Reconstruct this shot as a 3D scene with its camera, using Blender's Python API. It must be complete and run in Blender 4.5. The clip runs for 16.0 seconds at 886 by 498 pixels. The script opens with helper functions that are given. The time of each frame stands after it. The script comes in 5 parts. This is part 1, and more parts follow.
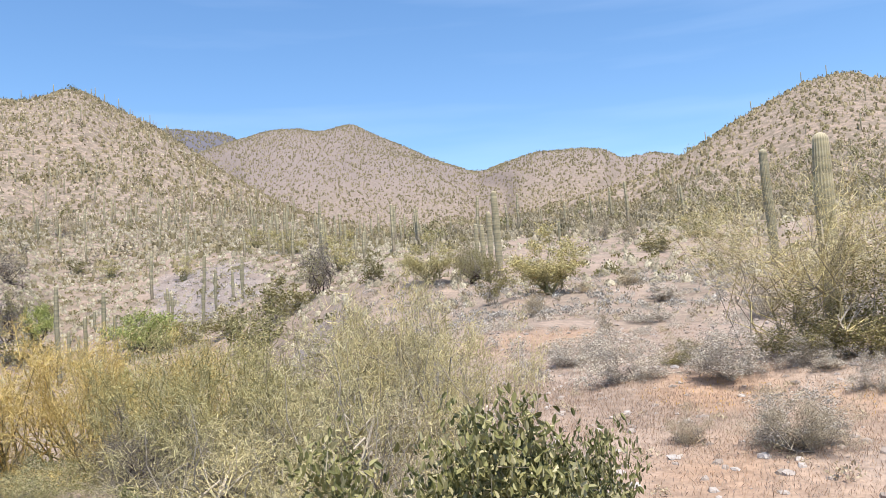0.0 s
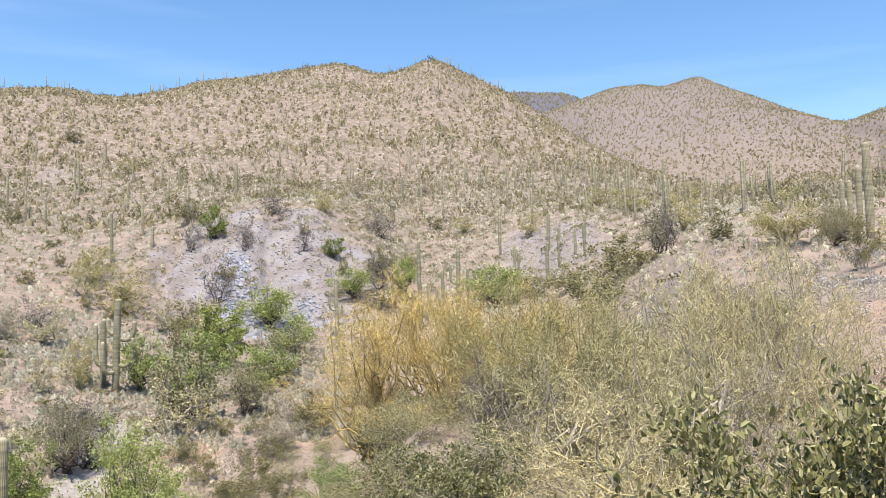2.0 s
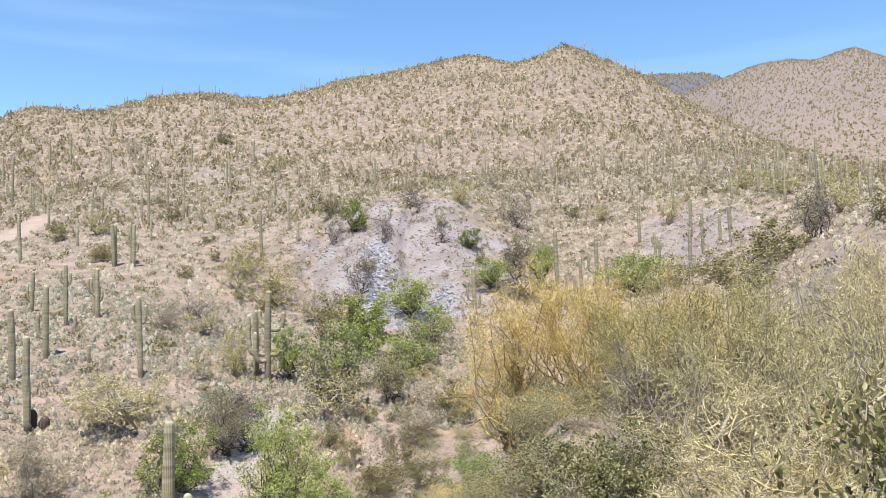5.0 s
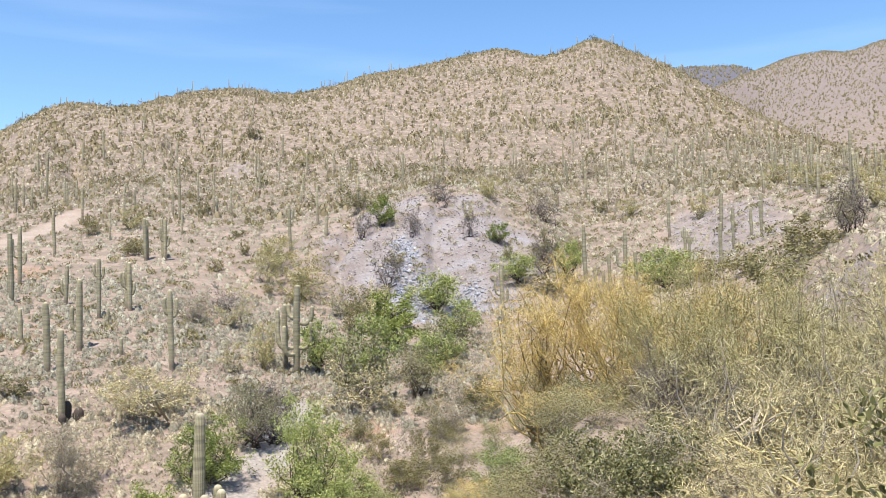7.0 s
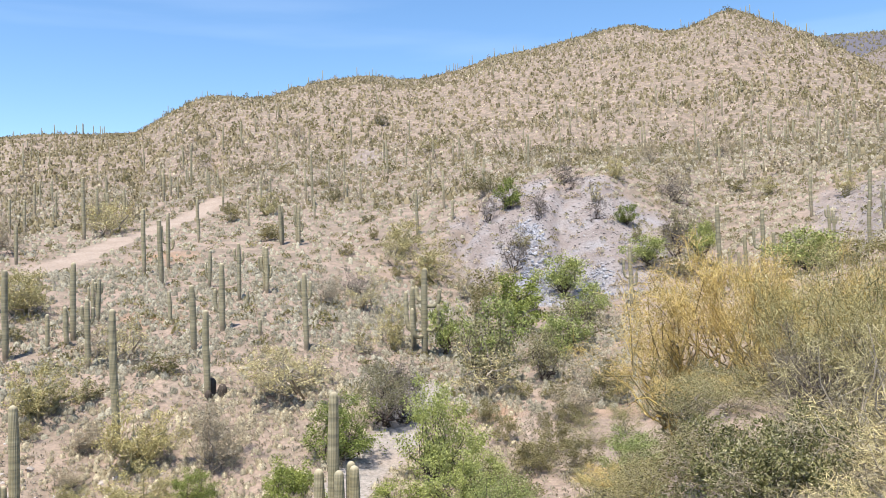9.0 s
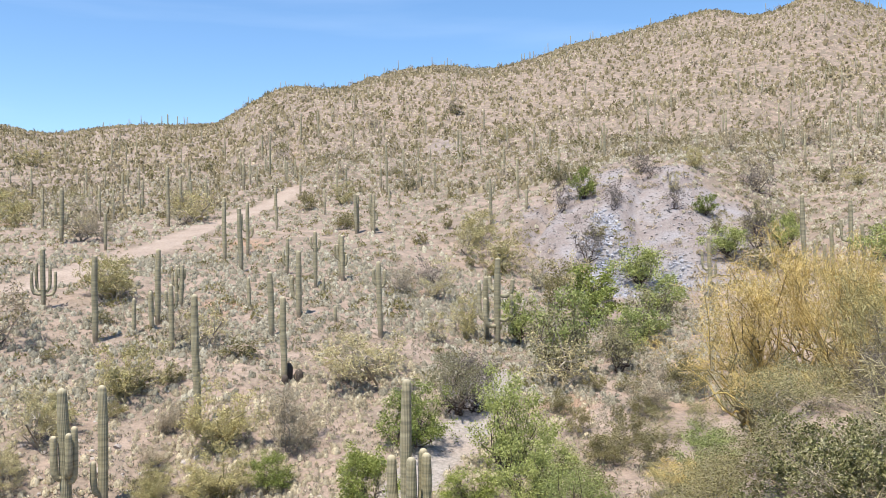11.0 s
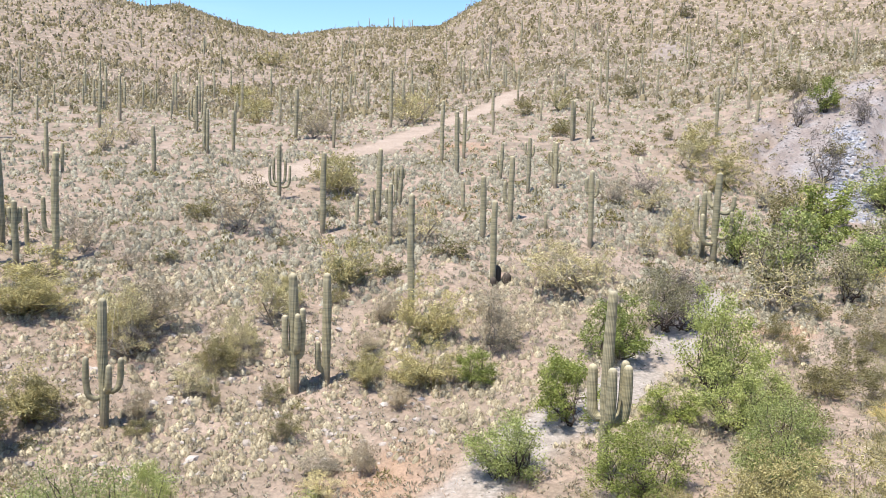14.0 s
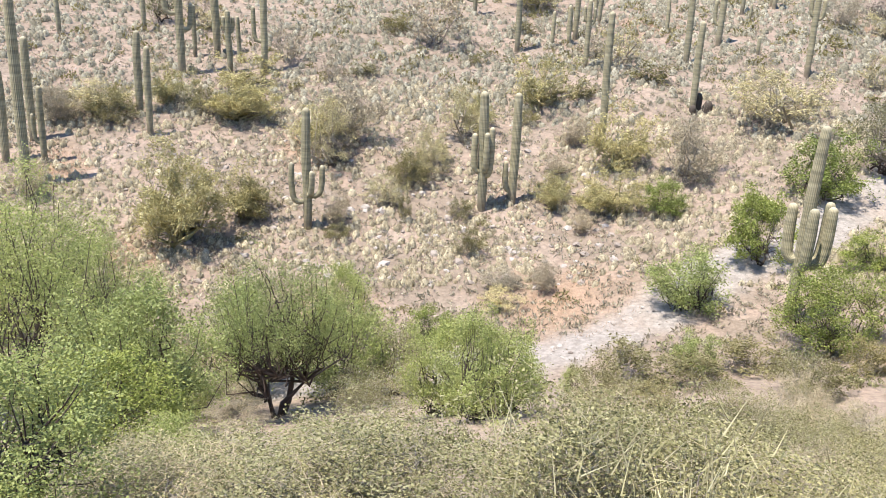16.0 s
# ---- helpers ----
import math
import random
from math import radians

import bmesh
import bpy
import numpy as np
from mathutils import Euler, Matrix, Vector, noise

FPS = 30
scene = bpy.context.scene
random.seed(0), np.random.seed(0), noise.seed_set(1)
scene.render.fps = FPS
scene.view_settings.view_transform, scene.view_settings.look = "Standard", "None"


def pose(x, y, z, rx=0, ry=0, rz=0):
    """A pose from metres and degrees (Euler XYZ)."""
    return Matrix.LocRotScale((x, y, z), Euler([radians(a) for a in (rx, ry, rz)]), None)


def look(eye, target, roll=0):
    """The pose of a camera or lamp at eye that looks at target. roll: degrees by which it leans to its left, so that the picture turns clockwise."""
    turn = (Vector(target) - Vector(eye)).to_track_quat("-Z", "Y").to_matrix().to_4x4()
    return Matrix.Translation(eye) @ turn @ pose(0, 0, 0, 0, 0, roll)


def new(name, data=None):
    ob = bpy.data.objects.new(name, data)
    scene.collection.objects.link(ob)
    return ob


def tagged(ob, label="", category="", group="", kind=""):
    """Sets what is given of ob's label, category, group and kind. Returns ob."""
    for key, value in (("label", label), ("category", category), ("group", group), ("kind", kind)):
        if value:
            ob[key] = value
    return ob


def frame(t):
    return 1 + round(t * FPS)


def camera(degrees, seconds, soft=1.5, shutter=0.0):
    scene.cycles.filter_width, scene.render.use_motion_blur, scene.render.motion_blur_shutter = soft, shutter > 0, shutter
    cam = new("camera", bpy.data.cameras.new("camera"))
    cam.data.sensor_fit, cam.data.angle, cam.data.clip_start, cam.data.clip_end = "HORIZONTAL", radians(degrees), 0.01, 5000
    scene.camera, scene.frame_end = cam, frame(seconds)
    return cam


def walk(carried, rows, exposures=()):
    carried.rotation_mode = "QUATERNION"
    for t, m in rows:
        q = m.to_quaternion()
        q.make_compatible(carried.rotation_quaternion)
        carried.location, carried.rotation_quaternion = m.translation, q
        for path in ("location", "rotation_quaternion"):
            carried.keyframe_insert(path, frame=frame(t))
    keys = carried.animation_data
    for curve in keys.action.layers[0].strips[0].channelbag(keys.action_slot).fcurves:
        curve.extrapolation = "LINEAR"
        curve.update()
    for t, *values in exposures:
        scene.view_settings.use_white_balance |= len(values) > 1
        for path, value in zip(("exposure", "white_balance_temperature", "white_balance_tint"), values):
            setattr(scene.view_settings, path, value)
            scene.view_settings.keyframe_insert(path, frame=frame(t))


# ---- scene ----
# ---- the camera, turned from north to west ----
TURN = """0 -.22 5.18 3.32;.5 5.86 4.87 2.29;1 12.13 4.29 1.57;1.5 18.37 3.73 1.5;2 23.09 3.17 .91;2.5 24.28 3.11 .76
3 26.05 3.14 .84;3.5 28.66 2.98 1.25;4 30.61 2.87 1.45;6.5 33.78 2.42 1.38;7 34.52 2.33 1.36;7.5 36.12 2.1 1.48
8 38.65 1.88 1.82;8.5 41.2 1.66 1.74;9 43.28 1.37 1.53;11.5 49.88 .96 .71;12 52.09 .82 .25;12.5 55.34 -1.07 -.66
13 57.51 -2 -1.57;13.5 59.57 -3.37 -2.17;14 63.13 -5.81 -1.73;14.5 68.44 -8.58 -1.73;15 73 -11.59 -1.83
15.5 74.9 -14.66 -2.04;16 76.55 -18.61 -2.42"""
cam = camera(56.6, 16.0, soft=0.65)
rows = []
for row in TURN.replace("\n", ";").split(";"):
    t, yaw, pitch, roll = (float(v) for v in row.split())
    rows.append((t, pose(-0.14 * min(1, t / 2.6) ** 1.2 if t < 2.6 else -0.14,
                         0, -0.03 * min(1, t / 2.5) - 0.03 * max(0, (t - 13) / 3), 90 + pitch, roll, yaw)))
walk(cam, rows, [(0, 0.74), (4, 0.78), (9, 0.75), (12.5, 0.68), (14, 0.85), (16, 1.0)])
# ---- sun, sky ----
SUN_FROM = Vector((0.29 * math.cos(radians(70)), -0.96 * math.cos(radians(70)), math.sin(radians(70)))).normalized()
world = bpy.data.worlds.new("desert_sky")
scene.world = world
world.use_nodes = True
wn = world.node_tree
sky = wn.nodes.new("ShaderNodeTexSky")
sky.sky_type, sky.sun_disc = "NISHITA", False
sky.sun_elevation, sky.sun_rotation = radians(70), math.atan2(SUN_FROM.x, SUN_FROM.y)
sky.altitude, sky.air_density, sky.dust_density, sky.ozone_density = 700, 1.0, 0.3, 2.2
wn.nodes["Background"].inputs["Strength"].default_value = 0.13
tone = wn.nodes.new("ShaderNodeHueSaturation")
tone.inputs["Saturation"].default_value = 1.15
wn.links.new(sky.outputs["Color"], tone.inputs["Color"])
# thin wisps of high cloud low in the sky
way = wn.nodes.new("ShaderNodeTexCoord")
stretch = wn.nodes.new("ShaderNodeMapping")
stretch.inputs["Scale"].default_value, stretch.inputs["Rotation"].default_value = (1.6, 1.6, 16), (0.05, 0.03, 0)
wisp = wn.nodes.new("ShaderNodeTexNoise")
wisp.inputs["Scale"].default_value, wisp.inputs["Detail"].default_value = 1.3, 4.0
thin = wn.nodes.new("ShaderNodeMapRange")
for key, value in (("From Min", 0.5), ("From Max", 0.8), ("To Max", 0.09)):
    thin.inputs[key].default_value = value
veil = wn.nodes.new("ShaderNodeMix")
veil.data_type = "RGBA"
veil.inputs[7].default_value = (6.5, 7.3, 8.4, 1)
wn.links.new(way.outputs["Generated"], stretch.inputs["Vector"])
wn.links.new(stretch.outputs["Vector"], wisp.inputs["Vector"])
wn.links.new(wisp.outputs["Fac"], thin.inputs["Value"])
wn.links.new(thin.outputs["Result"], veil.inputs[0])
wn.links.new(tone.outputs["Color"], veil.inputs[6])
wn.links.new(veil.outputs[2], wn.nodes["Background"].inputs["Color"])
sun = new("sun", bpy.data.lights.new("sun", "SUN"))
sun.data.energy, sun.data.angle, sun.data.color = 4.55, radians(0.55), (1.0, 0.913, 0.795)
sun.matrix_world = look(SUN_FROM * 500, (0, 0, 0))
# ---- materials ----
def surface(name, rough=0.85):
    m = bpy.data.materials.new(name)
    m.use_nodes = True
    n = m.node_tree.nodes
    n["Principled BSDF"].inputs["Roughness"].default_value = rough
    n["Principled BSDF"].inputs["Specular IOR Level"].default_value = 0.25
    return m, m.node_tree, n["Principled BSDF"]


def node(tree, kind, **values):
    n = tree.nodes.new(kind)
    for key, value in values.items():
        n.inputs[key.replace("_", " ")].default_value = value
    return n


def noise_of(tree, vector, scale, detail=4.0, rough=0.6):
    n = node(tree, "ShaderNodeTexNoise", Scale=scale, Detail=detail, Roughness=rough)
    tree.links.new(vector, n.inputs["Vector"])
    return n.outputs["Fac"]


def ramp(tree, fac, stops):
    n = tree.nodes.new("ShaderNodeValToRGB")
    while len(n.color_ramp.elements) < len(stops):
        n.color_ramp.elements.new(0.5)
    for e, (at, c) in zip(n.color_ramp.elements, stops):
        e.position, e.color = at, (*c, 1)
    tree.links.new(fac, n.inputs["Fac"])
    return n.outputs["Color"]


def blend(tree, fac, a, b, kind="MIX"):
    n = tree.nodes.new("ShaderNodeMix")
    n.data_type, n.blend_type = "RGBA", kind
    for k, v in ((0, fac), (6, a), (7, b)):
        if isinstance(v, (int, float)):
            n.inputs[k].default_value = v
        elif isinstance(v, tuple):
            n.inputs[k].default_value = (*v, 1)
        else:
            tree.links.new(v, n.inputs[k])
    return n.outputs[2]


def attribute(tree, name):
    n = tree.nodes.new("ShaderNodeAttribute")
    n.attribute_name = name
    return n


def relief(tree, bsdf, height, strength, distance):
    n = node(tree, "ShaderNodeBump", Strength=strength, Distance=distance)
    tree.links.new(height, n.inputs["Height"])
    tree.links.new(n.outputs["Normal"], bsdf.inputs["Normal"])


def foliage(name, colours, glow_through=0.3, rough=0.7, mottle=0.0, dead=False):
    """Leaves and twigs: each island takes a colour of its own between the given ones; some light passes through."""
    m, tree, bsdf = surface(name, rough)
    geo = tree.nodes.new("ShaderNodeNewGeometry")
    info = tree.nodes.new("ShaderNodeObjectInfo")
    col = ramp(tree, geo.outputs["Random Per Island"], [(i / (len(colours) - 1), c) for i, c in enumerate(colours)])
    shift = ramp(tree, info.outputs["Random"], [(0, (0.82, 0.84, 0.84)), (1, (1.12, 1.08, 1.0))])
    col = blend(tree, 1.0, col, shift, "MULTIPLY")
    if dead:
        patches = ramp(tree, noise_of(tree, geo.outputs["Position"], 1.5, 3.0, 0.65), [(0.52, (0, 0, 0)), (0.64, (0.6, 0.6, 0.6))])
        col = blend(tree, patches, col, ramp(tree, geo.outputs["Random Per Island"], [(0, (0.15, 0.125, 0.11)), (1, (0.40, 0.355, 0.31))]))
    if mottle:
        patches = noise_of(tree, geo.outputs["Position"], mottle, 3.0, 0.7)
        col = blend(tree, 1.0, col, ramp(tree, patches, [(0.34, (0.5, 0.48, 0.44)), (0.48, (0.9, 0.9, 0.89)), (0.64, (1.25, 1.24, 1.22))]), "MULTIPLY")
    tree.links.new(col, bsdf.inputs["Base Color"])
    if glow_through:
        thin = tree.nodes.new("ShaderNodeBsdfTranslucent")
        tree.links.new(col, thin.inputs["Color"])
        mix = node(tree, "ShaderNodeMixShader", Fac=glow_through)
        out = tree.nodes["Material Output"]
        tree.links.new(bsdf.outputs[0], mix.inputs[1])
        tree.links.new(thin.outputs[0], mix.inputs[2])
        tree.links.new(mix.outputs[0], out.inputs["Surface"])
    return m


def ground_material():
    m, tree, bsdf = surface("desert_ground", 0.95)
    geo = tree.nodes.new("ShaderNodeNewGeometry")
    p = geo.outputs["Position"]
    broad, mid, fine, grit = (noise_of(tree, p, s) for s in (0.035, 0.35, 2.6, 14.0))
    soil = ramp(tree, mid, [(0.25, (0.26, 0.212, 0.18)), (0.5, (0.355, 0.292, 0.25)), (0.75, (0.45, 0.385, 0.338))])
    pink = ramp(tree, broad, [(0.35, (0.30, 0.222, 0.178)), (0.65, (0.265, 0.20, 0.152))])
    soil = blend(tree, 0.45, soil, pink)
    # low growth and broken rock too small to stand out on the hillsides
    growth = ramp(tree, noise_of(tree, p, 0.42, 3.0, 0.7), [(0.43, (0, 0, 0)), (0.54, (1, 1, 1))])
    cover = tree.nodes.new("ShaderNodeMath")
    cover.operation = "MULTIPLY"
    tree.links.new(growth, cover.inputs[0])
    tree.links.new(attribute(tree, "brushy").outputs["Fac"], cover.inputs[1])
    soil = blend(tree, cover.outputs[0], soil, ramp(tree, noise_of(tree, p, 1.7), [(0.35, (0.15, 0.127, 0.098)), (0.65, (0.245, 0.21, 0.168))]))
    # distance haze put into the ground colour: greyer, purplish far mountain, dark bluish mesa
    haze_tint = ramp(tree, attribute(tree, "remote").outputs["Fac"], [(0.0, (0.25, 0.208, 0.195)), (0.5, (0.225, 0.19, 0.182)), (1.0, (0.12, 0.12, 0.155))])
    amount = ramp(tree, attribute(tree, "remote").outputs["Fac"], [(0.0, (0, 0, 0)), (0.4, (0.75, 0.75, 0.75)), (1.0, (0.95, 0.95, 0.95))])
    soil = blend(tree, amount, soil, haze_tint)
    kinds = tree.nodes.new("ShaderNodeSeparateColor")
    tree.links.new(attribute(tree, "kinds").outputs["Color"], kinds.inputs[0])
    scree = ramp(tree, mid, [(0.3, (0.205, 0.175, 0.168)), (0.5, (0.275, 0.245, 0.24)), (0.72, (0.315, 0.31, 0.328))])
    gravel = ramp(tree, fine, [(0.3, (0.27, 0.245, 0.225)), (0.7, (0.37, 0.345, 0.325))])
    track = ramp(tree, mid, [(0.3, (0.315, 0.255, 0.212)), (0.7, (0.40, 0.335, 0.285))])
    scree = blend(tree, attribute(tree, "blue").outputs["Fac"], scree, ramp(tree, fine, [(0.3, (0.22, 0.225, 0.25)), (0.7, (0.33, 0.34, 0.37))]))
    col = blend(tree, kinds.outputs[0], soil, scree)
    col = blend(tree, kinds.outputs[1], col, gravel)
    col = blend(tree, kinds.outputs[2], col, track)
    straw = ramp(tree, fine, [(0.3, (0.36, 0.225, 0.14)), (0.7, (0.43, 0.295, 0.20))])
    col = blend(tree, attribute(tree, "straw").outputs["Fac"], col, straw)
    cell = node(tree, "ShaderNodeTexVoronoi", Scale=5.0)
    tree.links.new(p, cell.inputs["Vector"])
    stones = ramp(tree, cell.outputs["Distance"], [(0.0, (1.18, 1.16, 1.14)), (0.5, (0.92, 0.91, 0.9)), (0.8, (0.62, 0.6, 0.58))])
    col = blend(tree, 0.55, col, stones, "MULTIPLY")
    grain = ramp(tree, grit, [(0.3, (0.78, 0.77, 0.76)), (0.7, (1.15, 1.14, 1.12))])
    col = blend(tree, 0.8, col, grain, "MULTIPLY")
    tree.links.new(col, bsdf.inputs["Base Color"])
    relief(tree, bsdf, fine, 0.7, 0.12)
    return m


def cactus_skin():
    m, tree, bsdf = surface("saguaro_skin", 0.75)
    coord = tree.nodes.new("ShaderNodeTexCoord")
    a = tree.nodes.new("ShaderNodeSeparateColor")
    tree.links.new(attribute(tree, "rib").outputs["Color"], a.inputs[0])
    info = tree.nodes.new("ShaderNodeObjectInfo")
    patch = noise_of(tree, coord.outputs["Object"], 3.0)
    flesh = ramp(tree, patch, [(0.3, (0.19, 0.183, 0.112)), (0.7, (0.275, 0.26, 0.172))])
    spine = ramp(tree, patch, [(0.3, (0.38, 0.348, 0.245)), (0.7, (0.48, 0.44, 0.33))])
    col = blend(tree, a.outputs[0], flesh, spine)
    band = node(tree, "ShaderNodeMapping", Scale=(0.12, 0.12, 4.5))
    tree.links.new(coord.outputs["Object"], band.inputs["Vector"])
    rings = ramp(tree, noise_of(tree, band.outputs["Vector"], 1.0, 2.0), [(0.38, (0.66, 0.67, 0.66)), (0.60, (1.28, 1.25, 1.2))])
    col = blend(tree, 0.8, col, rings, "MULTIPLY")
    cork = ramp(tree, patch, [(0.3, (0.16, 0.13, 0.10)), (0.7, (0.28, 0.235, 0.18))])
    col = blend(tree, a.outputs[1], col, cork)
    col = blend(tree, a.outputs[2], col, (0.52, 0.47, 0.35))
    shift = ramp(tree, info.outputs["Random"], [(0, (0.85, 0.86, 0.86)), (1, (1.15, 1.13, 1.1))])
    tree.links.new(blend(tree, 1.0, col, shift, "MULTIPLY"), bsdf.inputs["Base Color"])
    return m


def stone_material(name, a, b, c):
    m, tree, bsdf = surface(name, 0.9)
    geo = tree.nodes.new("ShaderNodeNewGeometry")
    col = ramp(tree, geo.outputs["Random Per Island"], [(0, a), (0.5, b), (1, c)])
    spots = noise_of(tree, geo.outputs["Position"], 9.0)
    col = blend(tree, 0.7, col, ramp(tree, spots, [(0.3, (0.75, 0.74, 0.73)), (0.7, (1.15, 1.14, 1.13))]), "MULTIPLY")
    tree.links.new(col, bsdf.inputs["Base Color"])
    relief(tree, bsdf, spots, 0.5, 0.03)
    return m


GROUND = ground_material()
CACTUS = cactus_skin()
STONE = stone_material("pale_stone", (0.28, 0.24, 0.21), (0.37, 0.33, 0.30), (0.46, 0.43, 0.41))
SCREE = stone_material("grey_scree", (0.22, 0.20, 0.195), (0.31, 0.29, 0.285), (0.41, 0.395, 0.40))
BLUE_ROCK = stone_material("blue_rock", (0.22, 0.228, 0.26), (0.31, 0.32, 0.36), (0.42, 0.43, 0.47))
BARK_DARK = stone_material("dark_bark", (0.06, 0.045, 0.04), (0.09, 0.07, 0.06), (0.12, 0.1, 0.085))
BARK_OLIVE = stone_material("olive_bark", (0.20, 0.17, 0.09), (0.26, 0.22, 0.12), (0.33, 0.28, 0.17))
BARK_GREY = stone_material("grey_bark", (0.20, 0.17, 0.15), (0.28, 0.25, 0.22), (0.36, 0.33, 0.30))
LEAF_GOLD = foliage("golden_twigs", [(0.36, 0.262, 0.085), (0.67, 0.52, 0.205), (0.55, 0.425, 0.15), (0.79, 0.655, 0.34)], 0.15)
LEAF_PALO = foliage("palo_verde_twigs", [(0.21, 0.19, 0.085), (0.475, 0.43, 0.215), (0.385, 0.355, 0.165), (0.61, 0.56, 0.32)], 0.22)
LEAF_PALE = foliage("pale_twigs", [(0.23, 0.20, 0.115), (0.60, 0.54, 0.30), (0.49, 0.44, 0.235), (0.75, 0.68, 0.43)], 0.2, 0.7, 0.0, True)
LEAF_MESQUITE = foliage("mesquite_leaves", [(0.19, 0.235, 0.075), (0.37, 0.42, 0.155), (0.30, 0.35, 0.125), (0.46, 0.50, 0.23)], 0.3)
LEAF_DRAB = foliage("drab_mesquite_leaves", [(0.16, 0.155, 0.08), (0.29, 0.275, 0.155), (0.23, 0.22, 0.12), (0.37, 0.35, 0.22)], 0.15)
LEAF_BRIGHT = foliage("bright_leaves", [(0.11, 0.15, 0.03), (0.24, 0.29, 0.075), (0.36, 0.40, 0.14)], 0.25)
LEAF_OLIVE = foliage("olive_leaves", [(0.15, 0.14, 0.06), (0.25, 0.23, 0.11), (0.34, 0.31, 0.17)])
LEAF_DRY = foliage("dry_twigs", [(0.25, 0.205, 0.155), (0.40, 0.345, 0.255), (0.54, 0.48, 0.36)], 0.1)
LEAF_BURSAGE = foliage("bursage_leaves", [(0.33, 0.303, 0.234), (0.46, 0.422, 0.331), (0.635, 0.592, 0.48)], 0.3, 0.85, 9.0)
LEAF_WHITE = foliage("white_brush_leaves", [(0.26, 0.235, 0.215), (0.46, 0.43, 0.39), (0.66, 0.63, 0.57)], 0.15)
LEAF_JOJOBA = foliage("jojoba_leaves", [(0.09, 0.10, 0.04), (0.19, 0.195, 0.08), (0.27, 0.265, 0.12), (0.44, 0.42, 0.27)], 0.15, 0.5)
LEAF_HILL = foliage("hillside_brush_leaves", [(0.15, 0.13, 0.075), (0.22, 0.19, 0.115), (0.34, 0.295, 0.195)], 0.15)
LEAF_HILLSCRUB = foliage("hillside_scrub_leaves", [(0.20, 0.178, 0.128), (0.28, 0.25, 0.185), (0.38, 0.34, 0.265)], 0.1)
LEAF_SLOPE = foliage("slope_scrub_leaves", [(0.12, 0.12, 0.05), (0.25, 0.245, 0.12), (0.42, 0.405, 0.235)], 0.2)
STRAW = foliage("dry_grass_blades", [(0.36, 0.24, 0.165), (0.48, 0.345, 0.25), (0.56, 0.45, 0.36), (0.38, 0.285, 0.25)], 0.3)
FLOWERS = foliage("yellow_flowers", [(0.62, 0.36, 0.03), (0.72, 0.46, 0.05)], 0.2)
# ---- the lie of the land: heights over the plan, eye level at the trail's edge is 0 ----
def pchip(x, y, q):
    """Monotone cubic through x, y at q."""
    x, y, q = np.asarray(x, float), np.asarray(y, float), np.clip(q, x[0], x[-1])
    h, d = np.diff(x), np.diff(y) / np.diff(x)
    m = np.zeros_like(y)
    m[0], m[-1] = d[0], d[-1]
    w1, w2 = 2 * h[1:] + h[:-1], h[1:] + 2 * h[:-1]
    same = d[:-1] * d[1:] > 0
    a, b = np.where(same, d[:-1], 1), np.where(same, d[1:], 1)
    m[1:-1] = np.where(same, (w1 + w2) / (w1 / a + w2 / b), 0)
    i = np.clip(np.searchsorted(x, q) - 1, 0, len(x) - 2)
    s = (q - x[i]) / h[i]
    return ((1 + 2 * s) * (1 - s) ** 2 * y[i] + s * (1 - s) ** 2 * h[i] * m[i]
            + s * s * (3 - 2 * s) * y[i + 1] + s * s * (s - 1) * h[i] * m[i + 1])


def lattice(ix, iy, seed):
    n = (ix * 374761393 + iy * 668265263 + seed * 974711) & 0xFFFFFFFF
    n = ((n ^ (n >> 13)) * 1274126177) & 0xFFFFFFFF
    return ((n ^ (n >> 16)) & 0xFFFF) / 65535.0


def bumps(x, y, seed=0):
    """Smooth noise from -1 to 1 with a period of about 1."""
    fx, fy = np.floor(x), np.floor(y)
    ix, iy = fx.astype(np.int64), fy.astype(np.int64)
    u, v = x - fx, y - fy
    u, v = u * u * (3 - 2 * u), v * v * (3 - 2 * v)
    a, b = lattice(ix, iy, seed), lattice(ix + 1, iy, seed)
    c, d = lattice(ix, iy + 1, seed), lattice(ix + 1, iy + 1, seed)
    return 2 * ((a * (1 - u) + b * u) * (1 - v) + (c * (1 - u) + d * u) * v) - 1


PROFILES = []


def profile(bearing, text):
    """A cut through the land: bearing to the left of north, then distance, height."""
    pairs = [[float(v) for v in p.split(",")] for p in text.split()]
    PROFILES.append((bearing, [math.log(p[0]) for p in pairs], [p[1] for p in pairs]))


profile(-75, ".4,-1.62 10,-1.5 40,1 100,7 190,18")
profile(-40, ".4,-1.62 4,-1.72 9,-1.45 14,-1.1 18,-.75 23,-.4 40,1.2 60,4 75,6.6 120,13.7 190,26")
profile(-8, ".4,-1.62 4,-1.72 9,-1.5 14,-1.2 18,-.8 23,-.4 40,1.2 60,4 75,6.3 120,13 190,22")
profile(4, ".4,-1.62 3,-1.75 8,-2.2 14,-2.5 22,-2 35,0 50,2.6 75,5.5 120,12 190,21")
profile(14, ".4,-1.62 3,-1.9 8,-2.25 14,-2.6 19,-3.3 26,-5.4 34,-6.2 42,-5.8 60,-3.2 85,.5 105,5.5 135,14 190,25")
profile(24, ".4,-1.62 3,-1.95 8,-2.35 14,-2.5 19,-2.8 24,-5 31,-8 40,-8 60,-6 85,-2.5 105,2 130,8 190,25")
profile(29, ".4,-1.62 3,-2.05 8,-2.9 14,-3.6 19,-4.3 24,-6.4 30,-8.7 40,-8.6 60,-6.4 86,-3 102,3.4 120,10 190,26")
